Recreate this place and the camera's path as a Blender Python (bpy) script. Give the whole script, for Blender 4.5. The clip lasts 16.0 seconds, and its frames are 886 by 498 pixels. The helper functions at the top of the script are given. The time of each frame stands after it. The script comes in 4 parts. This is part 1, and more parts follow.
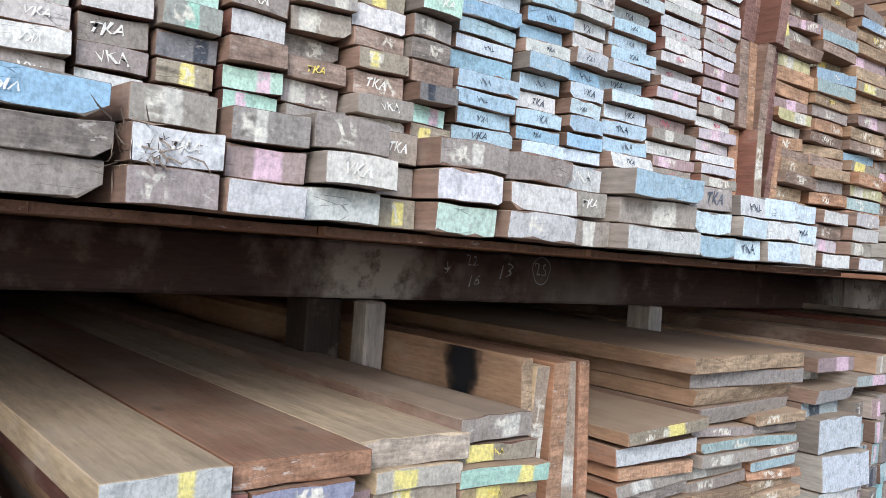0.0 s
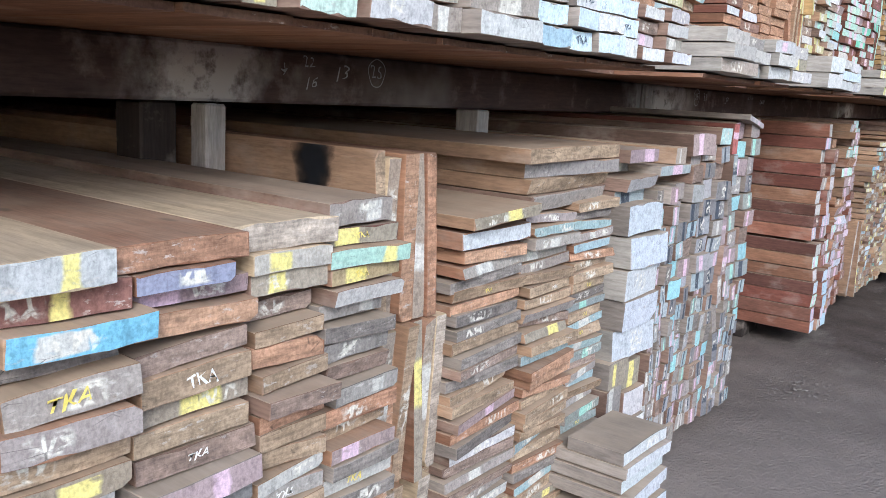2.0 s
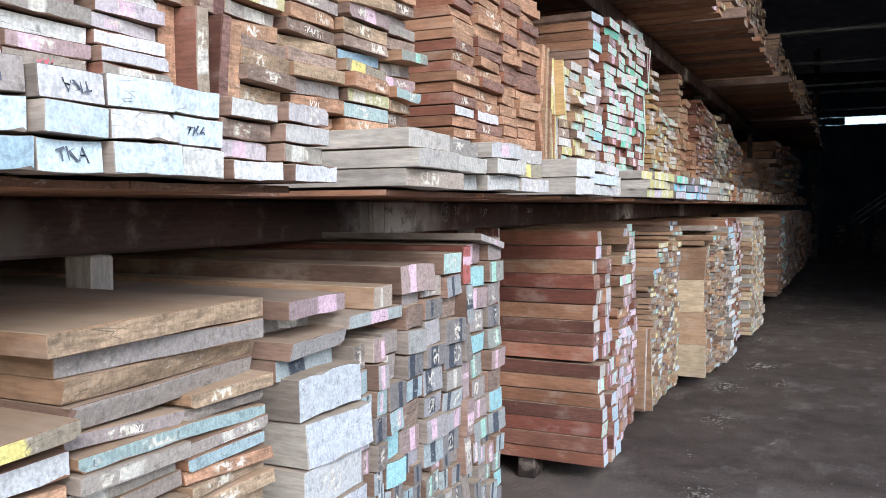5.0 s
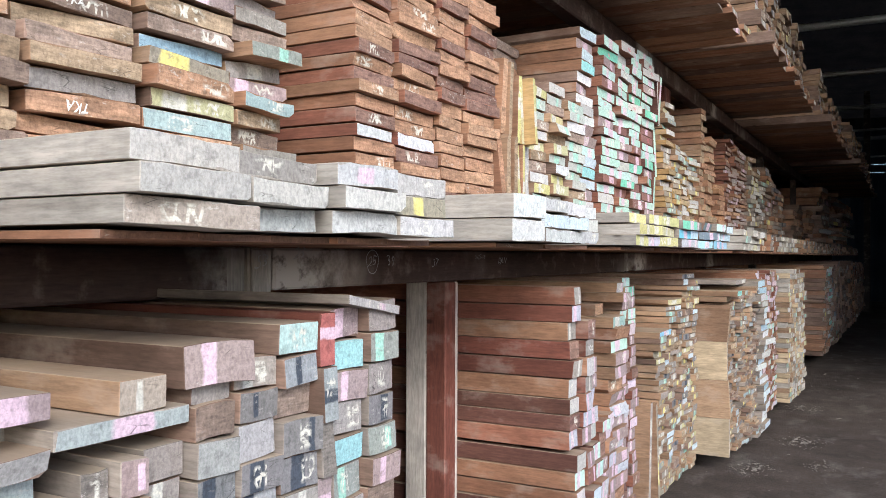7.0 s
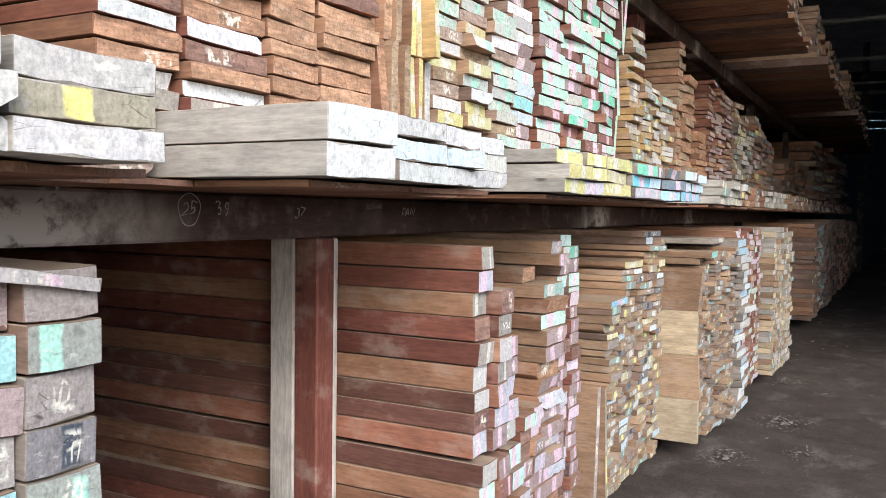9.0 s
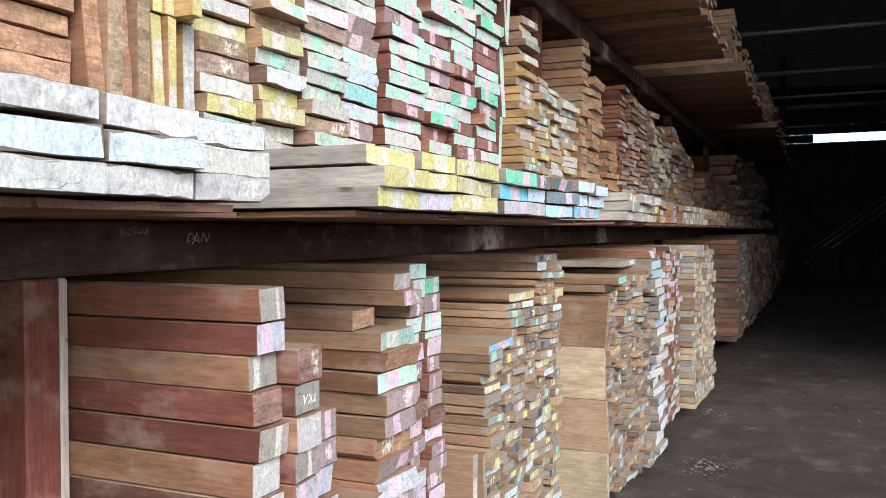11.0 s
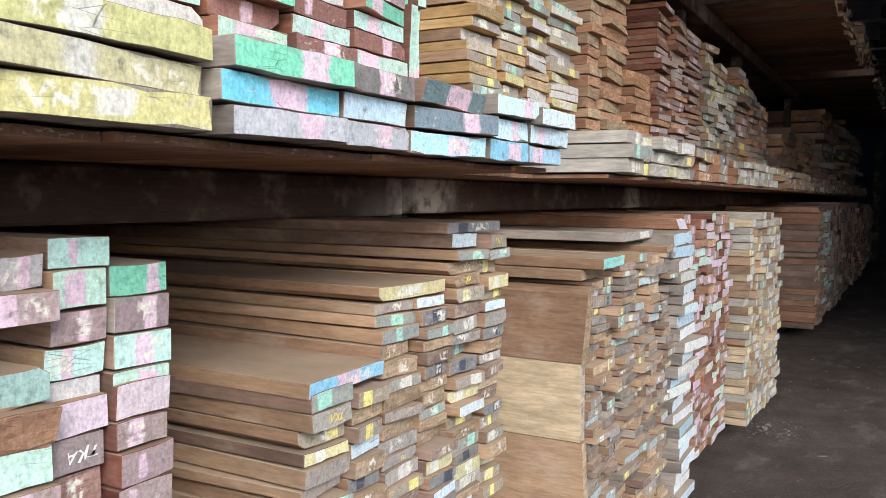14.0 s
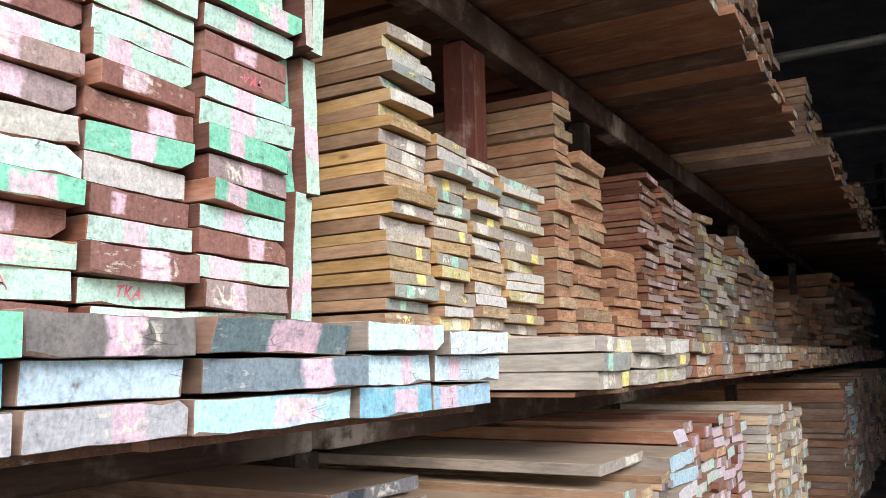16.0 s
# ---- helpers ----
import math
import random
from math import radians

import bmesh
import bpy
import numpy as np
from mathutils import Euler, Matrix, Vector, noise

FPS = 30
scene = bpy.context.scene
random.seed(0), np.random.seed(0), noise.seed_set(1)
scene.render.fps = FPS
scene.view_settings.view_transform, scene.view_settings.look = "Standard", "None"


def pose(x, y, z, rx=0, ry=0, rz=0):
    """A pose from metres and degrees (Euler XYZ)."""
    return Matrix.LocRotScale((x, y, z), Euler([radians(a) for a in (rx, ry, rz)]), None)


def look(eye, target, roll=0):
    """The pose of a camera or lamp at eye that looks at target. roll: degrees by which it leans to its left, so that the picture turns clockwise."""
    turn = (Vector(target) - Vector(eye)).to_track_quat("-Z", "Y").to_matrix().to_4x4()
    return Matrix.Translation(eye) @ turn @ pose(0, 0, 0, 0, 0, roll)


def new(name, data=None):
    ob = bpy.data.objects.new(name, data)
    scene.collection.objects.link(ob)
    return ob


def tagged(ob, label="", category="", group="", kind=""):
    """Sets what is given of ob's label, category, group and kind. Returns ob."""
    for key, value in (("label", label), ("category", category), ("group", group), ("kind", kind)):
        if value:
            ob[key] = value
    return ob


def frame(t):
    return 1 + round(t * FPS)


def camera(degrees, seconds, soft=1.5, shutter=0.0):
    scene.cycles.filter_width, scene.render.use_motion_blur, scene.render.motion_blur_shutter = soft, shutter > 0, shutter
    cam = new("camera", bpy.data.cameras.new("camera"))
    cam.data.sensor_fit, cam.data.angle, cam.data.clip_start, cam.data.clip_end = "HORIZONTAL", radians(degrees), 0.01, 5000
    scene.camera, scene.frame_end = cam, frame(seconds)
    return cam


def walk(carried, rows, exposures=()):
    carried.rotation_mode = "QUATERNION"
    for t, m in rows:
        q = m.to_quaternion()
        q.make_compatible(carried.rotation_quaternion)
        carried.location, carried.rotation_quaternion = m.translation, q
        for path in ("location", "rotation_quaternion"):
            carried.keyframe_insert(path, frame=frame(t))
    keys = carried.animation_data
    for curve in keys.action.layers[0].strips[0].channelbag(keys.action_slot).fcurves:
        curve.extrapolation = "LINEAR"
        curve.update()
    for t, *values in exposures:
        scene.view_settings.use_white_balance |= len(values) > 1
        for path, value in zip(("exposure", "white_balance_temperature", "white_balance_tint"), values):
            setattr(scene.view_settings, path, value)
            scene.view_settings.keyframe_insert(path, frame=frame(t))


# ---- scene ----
cam = camera(55.9, 16.0, soft=0.6)
PATH = [
    (0, (-0.035, -1.04, 1.509), (-1.587, 0.222, 1.513), 4.2),
    (0.5, (-0.074, -1.091, 1.489), (-1.577, 0.225, 1.39), 4.1),
    (1, (-0.09, -1.14, 1.449), (-1.456, 0.287, 1.134), 3.5),
    (1.5, (-0.092, -1.156, 1.43), (-1.352, 0.356, 1.075), 3.3),
    (2, (-0.078, -1.134, 1.429), (-1.256, 0.438, 1.058), 3.1),
    (2.5, (-0.078, -1.01, 1.43), (-1.138, 0.64, 1.034), 2.4),
    (3, (-0.03, -0.863, 1.454), (-1.032, 0.845, 1.172), 2.1),
    (3.5, (-0.018, -0.743, 1.477), (-0.979, 1.0, 1.283), 1.2),
    (4, (-0.08, -0.545, 1.491), (-0.965, 1.246, 1.38), 0.6),
    (4.2, (-0.091, -0.485, 1.484), (-0.947, 1.317, 1.345), 0.1),
    (6.3, (-0.09, 0.415, 1.492), (-0.991, 2.2, 1.478), -1.0),
    (6.5, (-0.084, 0.495, 1.49), (-0.987, 2.28, 1.462), -1.2),
    (7, (-0.044, 0.75, 1.495), (-1.009, 2.502, 1.509), 0.2),
    (7.5, (-0.085, 1.036, 1.475), (-1.037, 2.794, 1.437), 1.3),
    (8, (-0.162, 1.247, 1.472), (-1.053, 3.034, 1.362), 0.9),
    (8.5, (-0.148, 1.493, 1.463), (-1.066, 3.265, 1.319), 0.4),
    (9, (-0.1, 1.695, 1.476), (-1.05, 3.453, 1.383), 0.8),
    (9.5, (-0.143, 1.919, 1.497), (-1.057, 3.698, 1.477), 1.5),
    (9.7, (-0.148, 1.998, 1.493), (-1.009, 3.803, 1.473), 0.2),
    (11.8, (-0.153, 3.014, 1.471), (-0.961, 4.843, 1.42), -0.3),
    (12, (-0.123, 3.122, 1.46), (-0.957, 4.938, 1.399), 0.2),
    (12.5, (-0.062, 3.388, 1.473), (-0.993, 5.156, 1.387), 0.8),
    (13, (-0.058, 3.584, 1.465), (-1.005, 5.343, 1.37), 1.3),
    (13.5, (-0.128, 3.858, 1.451), (-1.092, 5.603, 1.293), 1.7),
    (14, (-0.173, 4.121, 1.45), (-1.149, 5.862, 1.323), 0.5),
    (14.5, (-0.183, 4.395, 1.476), (-1.201, 6.113, 1.374), 1.9),
    (15, (-0.237, 4.568, 1.472), (-1.224, 6.305, 1.379), 1.5),
    (15.5, (-0.305, 4.727, 1.537), (-1.278, 6.472, 1.625), -0.3),
    (16, (-0.263, 4.801, 1.618), (-1.249, 6.52, 1.89), -1.2),
]
walk(cam, [(t, look(e, g, r)) for t, e, g, r in PATH], exposures=[(0, 0.78, 5900, 7), (1.5, 1.02, 5650, 7), (4, 1.05, 5750, 8), (7, 1.16, 6000, 7), (9, 1.25, 6100, 7), (12, 1.16, 6050, 6), (15, 1.18, 6100, 7), (16, 1.30, 6250, 9)])

# ---- world, sun, exposure ----
world = bpy.data.worlds.new("world")
scene.world = world
world.use_nodes = True
wt = world.node_tree
sky = wt.nodes.new("ShaderNodeTexSky")
sky.sky_type = "NISHITA"
sky.sun_disc = False
sky.sun_elevation = radians(31)
sky.sun_rotation = radians(132)
sky.dust_density = 1.5
sky.air_density = 0.8
wt.links.new(sky.outputs[0], wt.nodes["Background"].inputs[0])
wt.nodes["Background"].inputs[1].default_value = 0.15
sun = new("sun", bpy.data.lights.new("sun", "SUN"))
sun.data.energy = 1.5
sun.data.angle = radians(25)
sun.data.color = (1.0, 0.98, 0.96)
sun.matrix_world = look((7, -6.3, 5.6), (0, 0, 0))


# ---- materials ----
def material(name, rough=0.8):
    m = bpy.data.materials.new(name)
    m.use_nodes = True
    b = m.node_tree.nodes["Principled BSDF"]
    b.inputs["Roughness"].default_value = rough
    b.inputs["Specular IOR Level"].default_value = 0.25
    return m, m.node_tree, b


def node(t, kind, **kw):
    n = t.nodes.new(kind)
    for k, v in kw.items():
        if k in ("operation", "blend_type", "data_type", "wave_type", "bands_direction", "feature", "interpolation_type"):
            if k == "operation":
                n.operation = v
            elif k == "blend_type":
                n.blend_type = v
            elif k == "data_type":
                n.data_type = v
            elif k == "bands_direction":
                n.bands_direction = v
            elif k == "feature":
                n.feature = v
        else:
            s = n.inputs[int(k[1:])] if k[0] == "i" and k[1:].isdigit() else n.inputs[k]
            if isinstance(v, bpy.types.NodeSocket):
                t.links.new(v, s)
            else:
                s.default_value = v
    return n


def calc(t, op, a, b=0.0, c=0.0):
    n = node(t, "ShaderNodeMath", operation=op, i0=a, i1=b)
    if op in ("SMOOTH_MIN", "COMPARE", "MULTIPLY_ADD", "WRAP"):
        n.inputs[2].default_value = c
    return n.outputs[0]


def blend(t, f, a, b, how="MIX"):
    n = node(t, "ShaderNodeMix", data_type="RGBA", blend_type=how)
    for i, v in ((0, f), (6, a), (7, b)):
        if isinstance(v, bpy.types.NodeSocket):
            t.links.new(v, n.inputs[i])
        else:
            n.inputs[i].default_value = v if i == 0 else (*v[:3], 1.0)
    return n.outputs[2]


def ramp(t, f, *stops, const=False):
    n = t.nodes.new("ShaderNodeValToRGB")
    e = n.color_ramp.elements
    while len(e) < len(stops):
        e.new(0.5)
    for s, (p, c) in zip(e, stops):
        s.position = p
        s.color = (c, c, c, 1) if isinstance(c, (int, float)) else (*c, 1)
    if const:
        n.color_ramp.interpolation = "CONSTANT"
    t.links.new(f, n.inputs[0])
    return n.outputs[0]


def spot(t, scale=(1, 1, 1), spread=7.0):
    """Place in the world, scaled, and shifted piece by piece."""
    g = t.nodes.new("ShaderNodeNewGeometry").outputs["Position"]
    r = t.nodes.new("ShaderNodeObjectInfo").outputs["Random"]
    off = node(t, "ShaderNodeVectorMath", operation="SCALE", i0=(17.0, 31.0, 23.0))
    t.links.new(calc(t, "MULTIPLY", r, spread), off.inputs["Scale"])
    add = node(t, "ShaderNodeVectorMath", operation="ADD", i0=g, i1=off.outputs[0])
    return node(t, "ShaderNodeVectorMath", operation="MULTIPLY", i0=add.outputs[0], i1=scale).outputs[0], r


def noise_of(t, v, scale, detail=3.0, rough=0.55):
    return node(t, "ShaderNodeTexNoise", Vector=v, Scale=scale, Detail=detail, Roughness=rough).outputs[0]


def bump(t, b, h, strength=0.3, dist=0.004):
    n = node(t, "ShaderNodeBump", Height=h, Strength=strength, Distance=dist)
    t.links.new(n.outputs[0], b.inputs["Normal"])


def wood_material(name, a, c, dusty=0.0, along="x", patches=None):
    """Rough-sawn timber: two tones from piece to piece, streaks along the grain, saw marks, and settled dust."""
    m, t, b = material(name, 0.78)
    s = {"x": (0.5, 9.0, 9.0), "y": (9.0, 0.5, 9.0), "z": (9.0, 9.0, 0.5)}[along]
    v, r = spot(t, s)
    p, _ = spot(t)
    col = blend(t, r, a, c)
    grain = noise_of(t, v, 3.0, 4.0, 0.65)
    fine = noise_of(t, v, 14.0, 2.0, 0.6)
    big = noise_of(t, p, 1.6, 3.0)
    own = calc(t, "FRACT", calc(t, "MULTIPLY", r, 9.7))
    col = blend(t, 1.0, col, ramp(t, own, (0.0, 0.68), (0.5, 0.98), (1.0, 1.14)), "MULTIPLY")
    col = blend(t, 0.42, col, ramp(t, grain, (0.3, 0.5), (0.7, 1.25)), "MULTIPLY")
    col = blend(t, 0.22, col, ramp(t, fine, (0.35, 0.5), (0.65, 1.25)), "MULTIPLY")
    col = blend(t, 0.6, col, ramp(t, big, (0.3, 0.55), (0.7, 1.2)), "MULTIPLY")
    mid = noise_of(t, node(t, "ShaderNodeVectorMath", operation="MULTIPLY", i0=p, i1=(0.6, 1.0, 1.0)).outputs[0], 9.0, 5.0, 0.62)
    col = blend(t, 0.55, col, ramp(t, mid, (0.3, 0.6), (0.7, 1.22)), "MULTIPLY")
    flow = {"x": (0.16, 1.0, 1.0), "y": (1.0, 0.16, 1.0), "z": (1.0, 1.0, 0.16)}[along]
    speck = noise_of(t, node(t, "ShaderNodeVectorMath", operation="MULTIPLY", i0=p, i1=flow).outputs[0], 120.0, 3.0, 0.7)
    col = blend(t, 0.42, col, ramp(t, speck, (0.32, 0.45), (0.6, 1.15)), "MULTIPLY")
    col = blend(t, calc(t, "MULTIPLY", ramp(t, mid, (0.54, 0.0), (0.70, 0.5)), 0.8), col, (0.36, 0.30, 0.25))
    knot = node(t, "ShaderNodeTexVoronoi", Vector=node(t, "ShaderNodeVectorMath", operation="MULTIPLY", i0=p, i1=(1.0, 2.2, 2.2)).outputs[0], Scale=2.6).outputs[0]
    col = blend(t, ramp(t, knot, (0.03, 0.7), (0.075, 0.0)), col, (0.03, 0.017, 0.01))
    if dusty:
        mask = ramp(t, noise_of(t, p, 5.0, 4.0), (0.25, dusty - 0.35), (0.65, min(1.0, dusty + 0.12)))
        col = blend(t, mask, col, (0.45, 0.35, 0.25))
    if patches:
        col = blend(t, ramp(t, noise_of(t, p, 1.3, 5.0, 0.6), (0.56, 0.0), (0.72, 0.85)), col, patches)
    t.links.new(col, b.inputs["Base Color"])
    saw = node(t, "ShaderNodeTexWave", Vector=p, Scale=26.0, Distortion=2.5, Detail=1.0).outputs[1]
    bump(t, b, calc(t, "ADD", calc(t, "MULTIPLY", saw, 0.07), grain), 0.3, 0.004)
    return m


def end_material(name, a, c):
    """Sawn end of a board: weathered end grain, a worn coat of paint (the object's colour), a daub and faded strokes."""
    m, t, b = material(name, 0.82)
    p, r = spot(t)
    info = t.nodes.new("ShaderNodeObjectInfo")
    gen = node(t, "ShaderNodeSeparateXYZ", i0=t.nodes.new("ShaderNodeTexCoord").outputs["Generated"])
    gy, gz = gen.outputs[1], gen.outputs[2]
    n1 = noise_of(t, p, 11.0, 4.0, 0.6)
    n2 = noise_of(t, p, 45.0, 3.0, 0.6)
    stretch = node(t, "ShaderNodeVectorMath", operation="MULTIPLY", i0=p, i1=(1.0, 1.0, 4.0)).outputs[0]
    rings = node(t, "ShaderNodeTexWave", Vector=stretch, Scale=9.0, Distortion=6.0, Detail=2.0).outputs[1]
    raw = blend(t, r, a, c)
    raw = blend(t, 0.5, raw, ramp(t, rings, (0.2, 0.6), (0.8, 1.15)), "MULTIPLY")
    raw = blend(t, 0.4, raw, ramp(t, n1, (0.3, 0.6), (0.65, 1.35)), "MULTIPLY")
    pores = noise_of(t, node(t, "ShaderNodeVectorMath", operation="MULTIPLY", i0=p, i1=(1.0, 0.3, 2.0)).outputs[0], 60.0, 4.0, 0.7)
    raw = blend(t, 0.42, raw, ramp(t, pores, (0.36, 0.35), (0.58, 1.3)), "MULTIPLY")
    amount = info.outputs["Alpha"]
    has = calc(t, "GREATER_THAN", amount, 0.04)
    wear = ramp(t, calc(t, "ADD", calc(t, "MULTIPLY", n1, 0.65), calc(t, "MULTIPLY", n2, 0.35)), (0.29, 0.10), (0.36, 0.96))
    col = blend(t, calc(t, "MULTIPLY", has, wear), raw, info.outputs["Color"])
    # daub of a second paint
    centre = calc(t, "MULTIPLY_ADD", calc(t, "FRACT", calc(t, "MULTIPLY", r, 7.3)), 0.5, 0.25)
    far = calc(t, "ABSOLUTE", calc(t, "SUBTRACT", gy, centre))
    brush = noise_of(t, node(t, "ShaderNodeVectorMath", operation="MULTIPLY", i0=p, i1=(1.0, 1.0, 2.4)).outputs[0], 30.0, 4.0, 0.6)
    edge = noise_of(t, p, 16.0, 4.0, 0.6)
    far = calc(t, "ADD", far, calc(t, "MULTIPLY", calc(t, "SUBTRACT", edge, 0.5), 0.16))
    tall = calc(t, "ABSOLUTE", calc(t, "SUBTRACT", gz, 0.5))
    tall = calc(t, "ADD", tall, calc(t, "MULTIPLY", calc(t, "SUBTRACT", edge, 0.5), 0.35))
    low = calc(t, "MULTIPLY_ADD", calc(t, "FRACT", calc(t, "MULTIPLY", r, 17.3)), 0.4, 0.36)
    broad = calc(t, "MULTIPLY_ADD", calc(t, "FRACT", calc(t, "MULTIPLY", r, 11.9)), 0.12, 0.08)
    daub = calc(t, "MULTIPLY", ramp(t, calc(t, "SUBTRACT", broad, far), (0.0, 0.0), (0.035, 1.0)), ramp(t, calc(t, "SUBTRACT", low, tall), (0.0, 0.0), (0.06, 1.0)))
    hue = ramp(t, amount, (0.0, (0.64, 0.61, 0.54)), (0.30, (0.70, 0.50, 0.58)), (0.48, (0.80, 0.69, 0.24)), (0.62, (0.38, 0.64, 0.52)),
               (0.74, (0.06, 0.07, 0.09)), (0.84, (0.62, 0.60, 0.56)), const=True)
    on = calc(t, "MULTIPLY", calc(t, "GREATER_THAN", amount, 0.14), calc(t, "LESS_THAN", amount, 0.84))
    col = blend(t, calc(t, "MULTIPLY", calc(t, "MULTIPLY", daub, on), ramp(t, brush, (0.28, 0.15), (0.42, 0.95))), col, hue)
    # small worn dabs of chalky paint, like hand-drawn signs that nobody can read any more
    cells = node(t, "ShaderNodeTexVoronoi", feature="DISTANCE_TO_EDGE", Vector=node(t, "ShaderNodeVectorMath", operation="MULTIPLY", i0=p, i1=(1.0, 1.0, 0.55)).outputs[0], Scale=52.0).outputs[0]
    line = calc(t, "MULTIPLY", ramp(t, calc(t, "ADD", cells, calc(t, "MULTIPLY", calc(t, "SUBTRACT", edge, 0.5), 0.35)), (0.10, 1.0), (0.17, 0.0)), ramp(t, brush, (0.40, 0.0), (0.52, 1.0)))
    spot_y = calc(t, "MULTIPLY_ADD", calc(t, "FRACT", calc(t, "MULTIPLY", r, 5.9)), 0.5, 0.25)
    reach = calc(t, "ADD", calc(t, "ABSOLUTE", calc(t, "SUBTRACT", gy, spot_y)), calc(t, "MULTIPLY", calc(t, "SUBTRACT", edge, 0.5), 0.3))
    inside = calc(t, "MULTIPLY", ramp(t, reach, (0.11, 1.0), (0.18, 0.0)),
                  ramp(t, calc(t, "ABSOLUTE", calc(t, "SUBTRACT", gz, 0.5)), (0.26, 1.0), (0.38, 0.0)))
    some = calc(t, "MULTIPLY", calc(t, "GREATER_THAN", calc(t, "FRACT", calc(t, "MULTIPLY", r, 13.7)), 0.55), calc(t, "MULTIPLY", calc(t, "LESS_THAN", amount, 0.84), calc(t, "GREATER_THAN", calc(t, "ABSOLUTE", calc(t, "SUBTRACT", amount, 0.03)), 0.008)))
    col = blend(t, calc(t, "MULTIPLY", calc(t, "MULTIPLY", line, inside), calc(t, "MULTIPLY", some, 0.9)), col, (0.72, 0.68, 0.58))
    # saw scores across the end
    sv0 = node(t, "ShaderNodeVectorMath", operation="MULTIPLY", i0=p, i1=(1.0, 1.0, 0.4)).outputs[0]
    score = noise_of(t, sv0, 130.0, 3.0, 0.7)
    col = blend(t, 0.32, col, ramp(t, score, (0.34, 0.5), (0.58, 1.12)), "MULTIPLY")
    # scuffs of old paint
    sv = node(t, "ShaderNodeVectorMath", operation="MULTIPLY", i0=p, i1=(1.0, 1.0, 2.6)).outputs[0]
    scuff = calc(t, "MULTIPLY", ramp(t, noise_of(t, sv, 38.0, 4.0, 0.7), (0.58, 0.0), (0.66, 0.6)), ramp(t, noise_of(t, p, 6.0, 2.0), (0.48, 0.0), (0.60, 1.0)))
    col = blend(t, scuff, col, (0.58, 0.53, 0.47))
    col = blend(t, 0.5, col, ramp(t, brush, (0.3, 0.72), (0.7, 1.12)), "MULTIPLY")
    # cracks and grime
    col = blend(t, 0.45, col, ramp(t, n2, (0.32, 0.45), (0.46, 1.05)), "MULTIPLY")
    split = node(t, "ShaderNodeTexVoronoi", feature="DISTANCE_TO_EDGE", Vector=node(t, "ShaderNodeVectorMath", operation="MULTIPLY", i0=p, i1=(1.0, 6.0, 34.0)).outputs[0], Scale=1.6).outputs[0]
    col = blend(t, calc(t, "MULTIPLY", ramp(t, split, (0.006, 0.6), (0.02, 0.0)), ramp(t, n1, (0.56, 0.0), (0.64, 1.0))), col, (0.03, 0.024, 0.02))
    fleck = noise_of(t, p, 160.0, 2.0, 0.7)
    col = blend(t, 0.36, col, ramp(t, fleck, (0.35, 0.5), (0.6, 1.15)), "MULTIPLY")
    t.links.new(col, b.inputs["Base Color"])
    bump(t, b, calc(t, "ADD", calc(t, "ADD", n2, calc(t, "MULTIPLY", score, 0.5)), calc(t, "MULTIPLY", rings, 0.25)), 0.45, 0.004)
    return m


def plain_material(name, a, c, scale=6.0, rough=0.8, metal=0.0, depth=0.004):
    m, t, b = material(name, rough)
    g = t.nodes.new("ShaderNodeNewGeometry").outputs["Position"]
    n1, n2 = noise_of(t, g, scale, 5.0), noise_of(t, g, scale * 9, 3.0)
    col = blend(t, ramp(t, n1, (0.3, 0.0), (0.7, 1.0)), a, c)
    col = blend(t, 0.4, col, ramp(t, n2, (0.3, 0.6), (0.7, 1.2)), "MULTIPLY")
    t.links.new(col, b.inputs["Base Color"])
    b.inputs["Metallic"].default_value = metal
    bump(t, b, calc(t, "ADD", n1, calc(t, "MULTIPLY", n2, 0.4)), 0.4, depth)
    return m


WOODS = {  # side tones, end tones
    "tan": ((0.34, 0.20, 0.12), (0.46, 0.295, 0.18), (0.34, 0.24, 0.155), (0.46, 0.34, 0.225)),
    "gold": ((0.50, 0.29, 0.11), (0.58, 0.38, 0.17), (0.36, 0.25, 0.13), (0.42, 0.31, 0.18)),
    "red": ((0.19, 0.065, 0.046), (0.35, 0.155, 0.095), (0.30, 0.18, 0.135), (0.25, 0.145, 0.115)),
    "rust": ((0.30, 0.145, 0.085), (0.40, 0.215, 0.125), (0.40, 0.22, 0.135), (0.50, 0.305, 0.19)),
    "orange": ((0.54, 0.28, 0.14), (0.60, 0.34, 0.18), (0.44, 0.23, 0.12), (0.50, 0.29, 0.17)),
    "sand": ((0.52, 0.385, 0.24), (0.60, 0.46, 0.30), (0.40, 0.33, 0.26), (0.48, 0.40, 0.32)),
    "grey": ((0.27, 0.225, 0.19), (0.36, 0.30, 0.25), (0.21, 0.18, 0.157), (0.30, 0.26, 0.225)),
    "brown": ((0.235, 0.145, 0.105), (0.33, 0.215, 0.16), (0.26, 0.185, 0.145), (0.36, 0.265, 0.21)),
    "maroon": ((0.15, 0.065, 0.05), (0.24, 0.11, 0.075), (0.20, 0.105, 0.09), (0.28, 0.165, 0.135)),
    "pale": ((0.40, 0.36, 0.31), (0.47, 0.42, 0.36), (0.46, 0.42, 0.36), (0.56, 0.52, 0.46)),
}
MATS = {}
for key, (sa, sb, ea, eb) in WOODS.items():
    MATS[key] = (wood_material(key + "_timber", sa, sb), end_material(key + "_end_grain", ea, eb), wood_material(key + "_dusty_top", sa, sb, dusty=0.38 if key in ("rust", "sand", "red") else 0.6))
POST = wood_material("weathered_post", (0.42, 0.365, 0.315), (0.55, 0.49, 0.43), along="z")
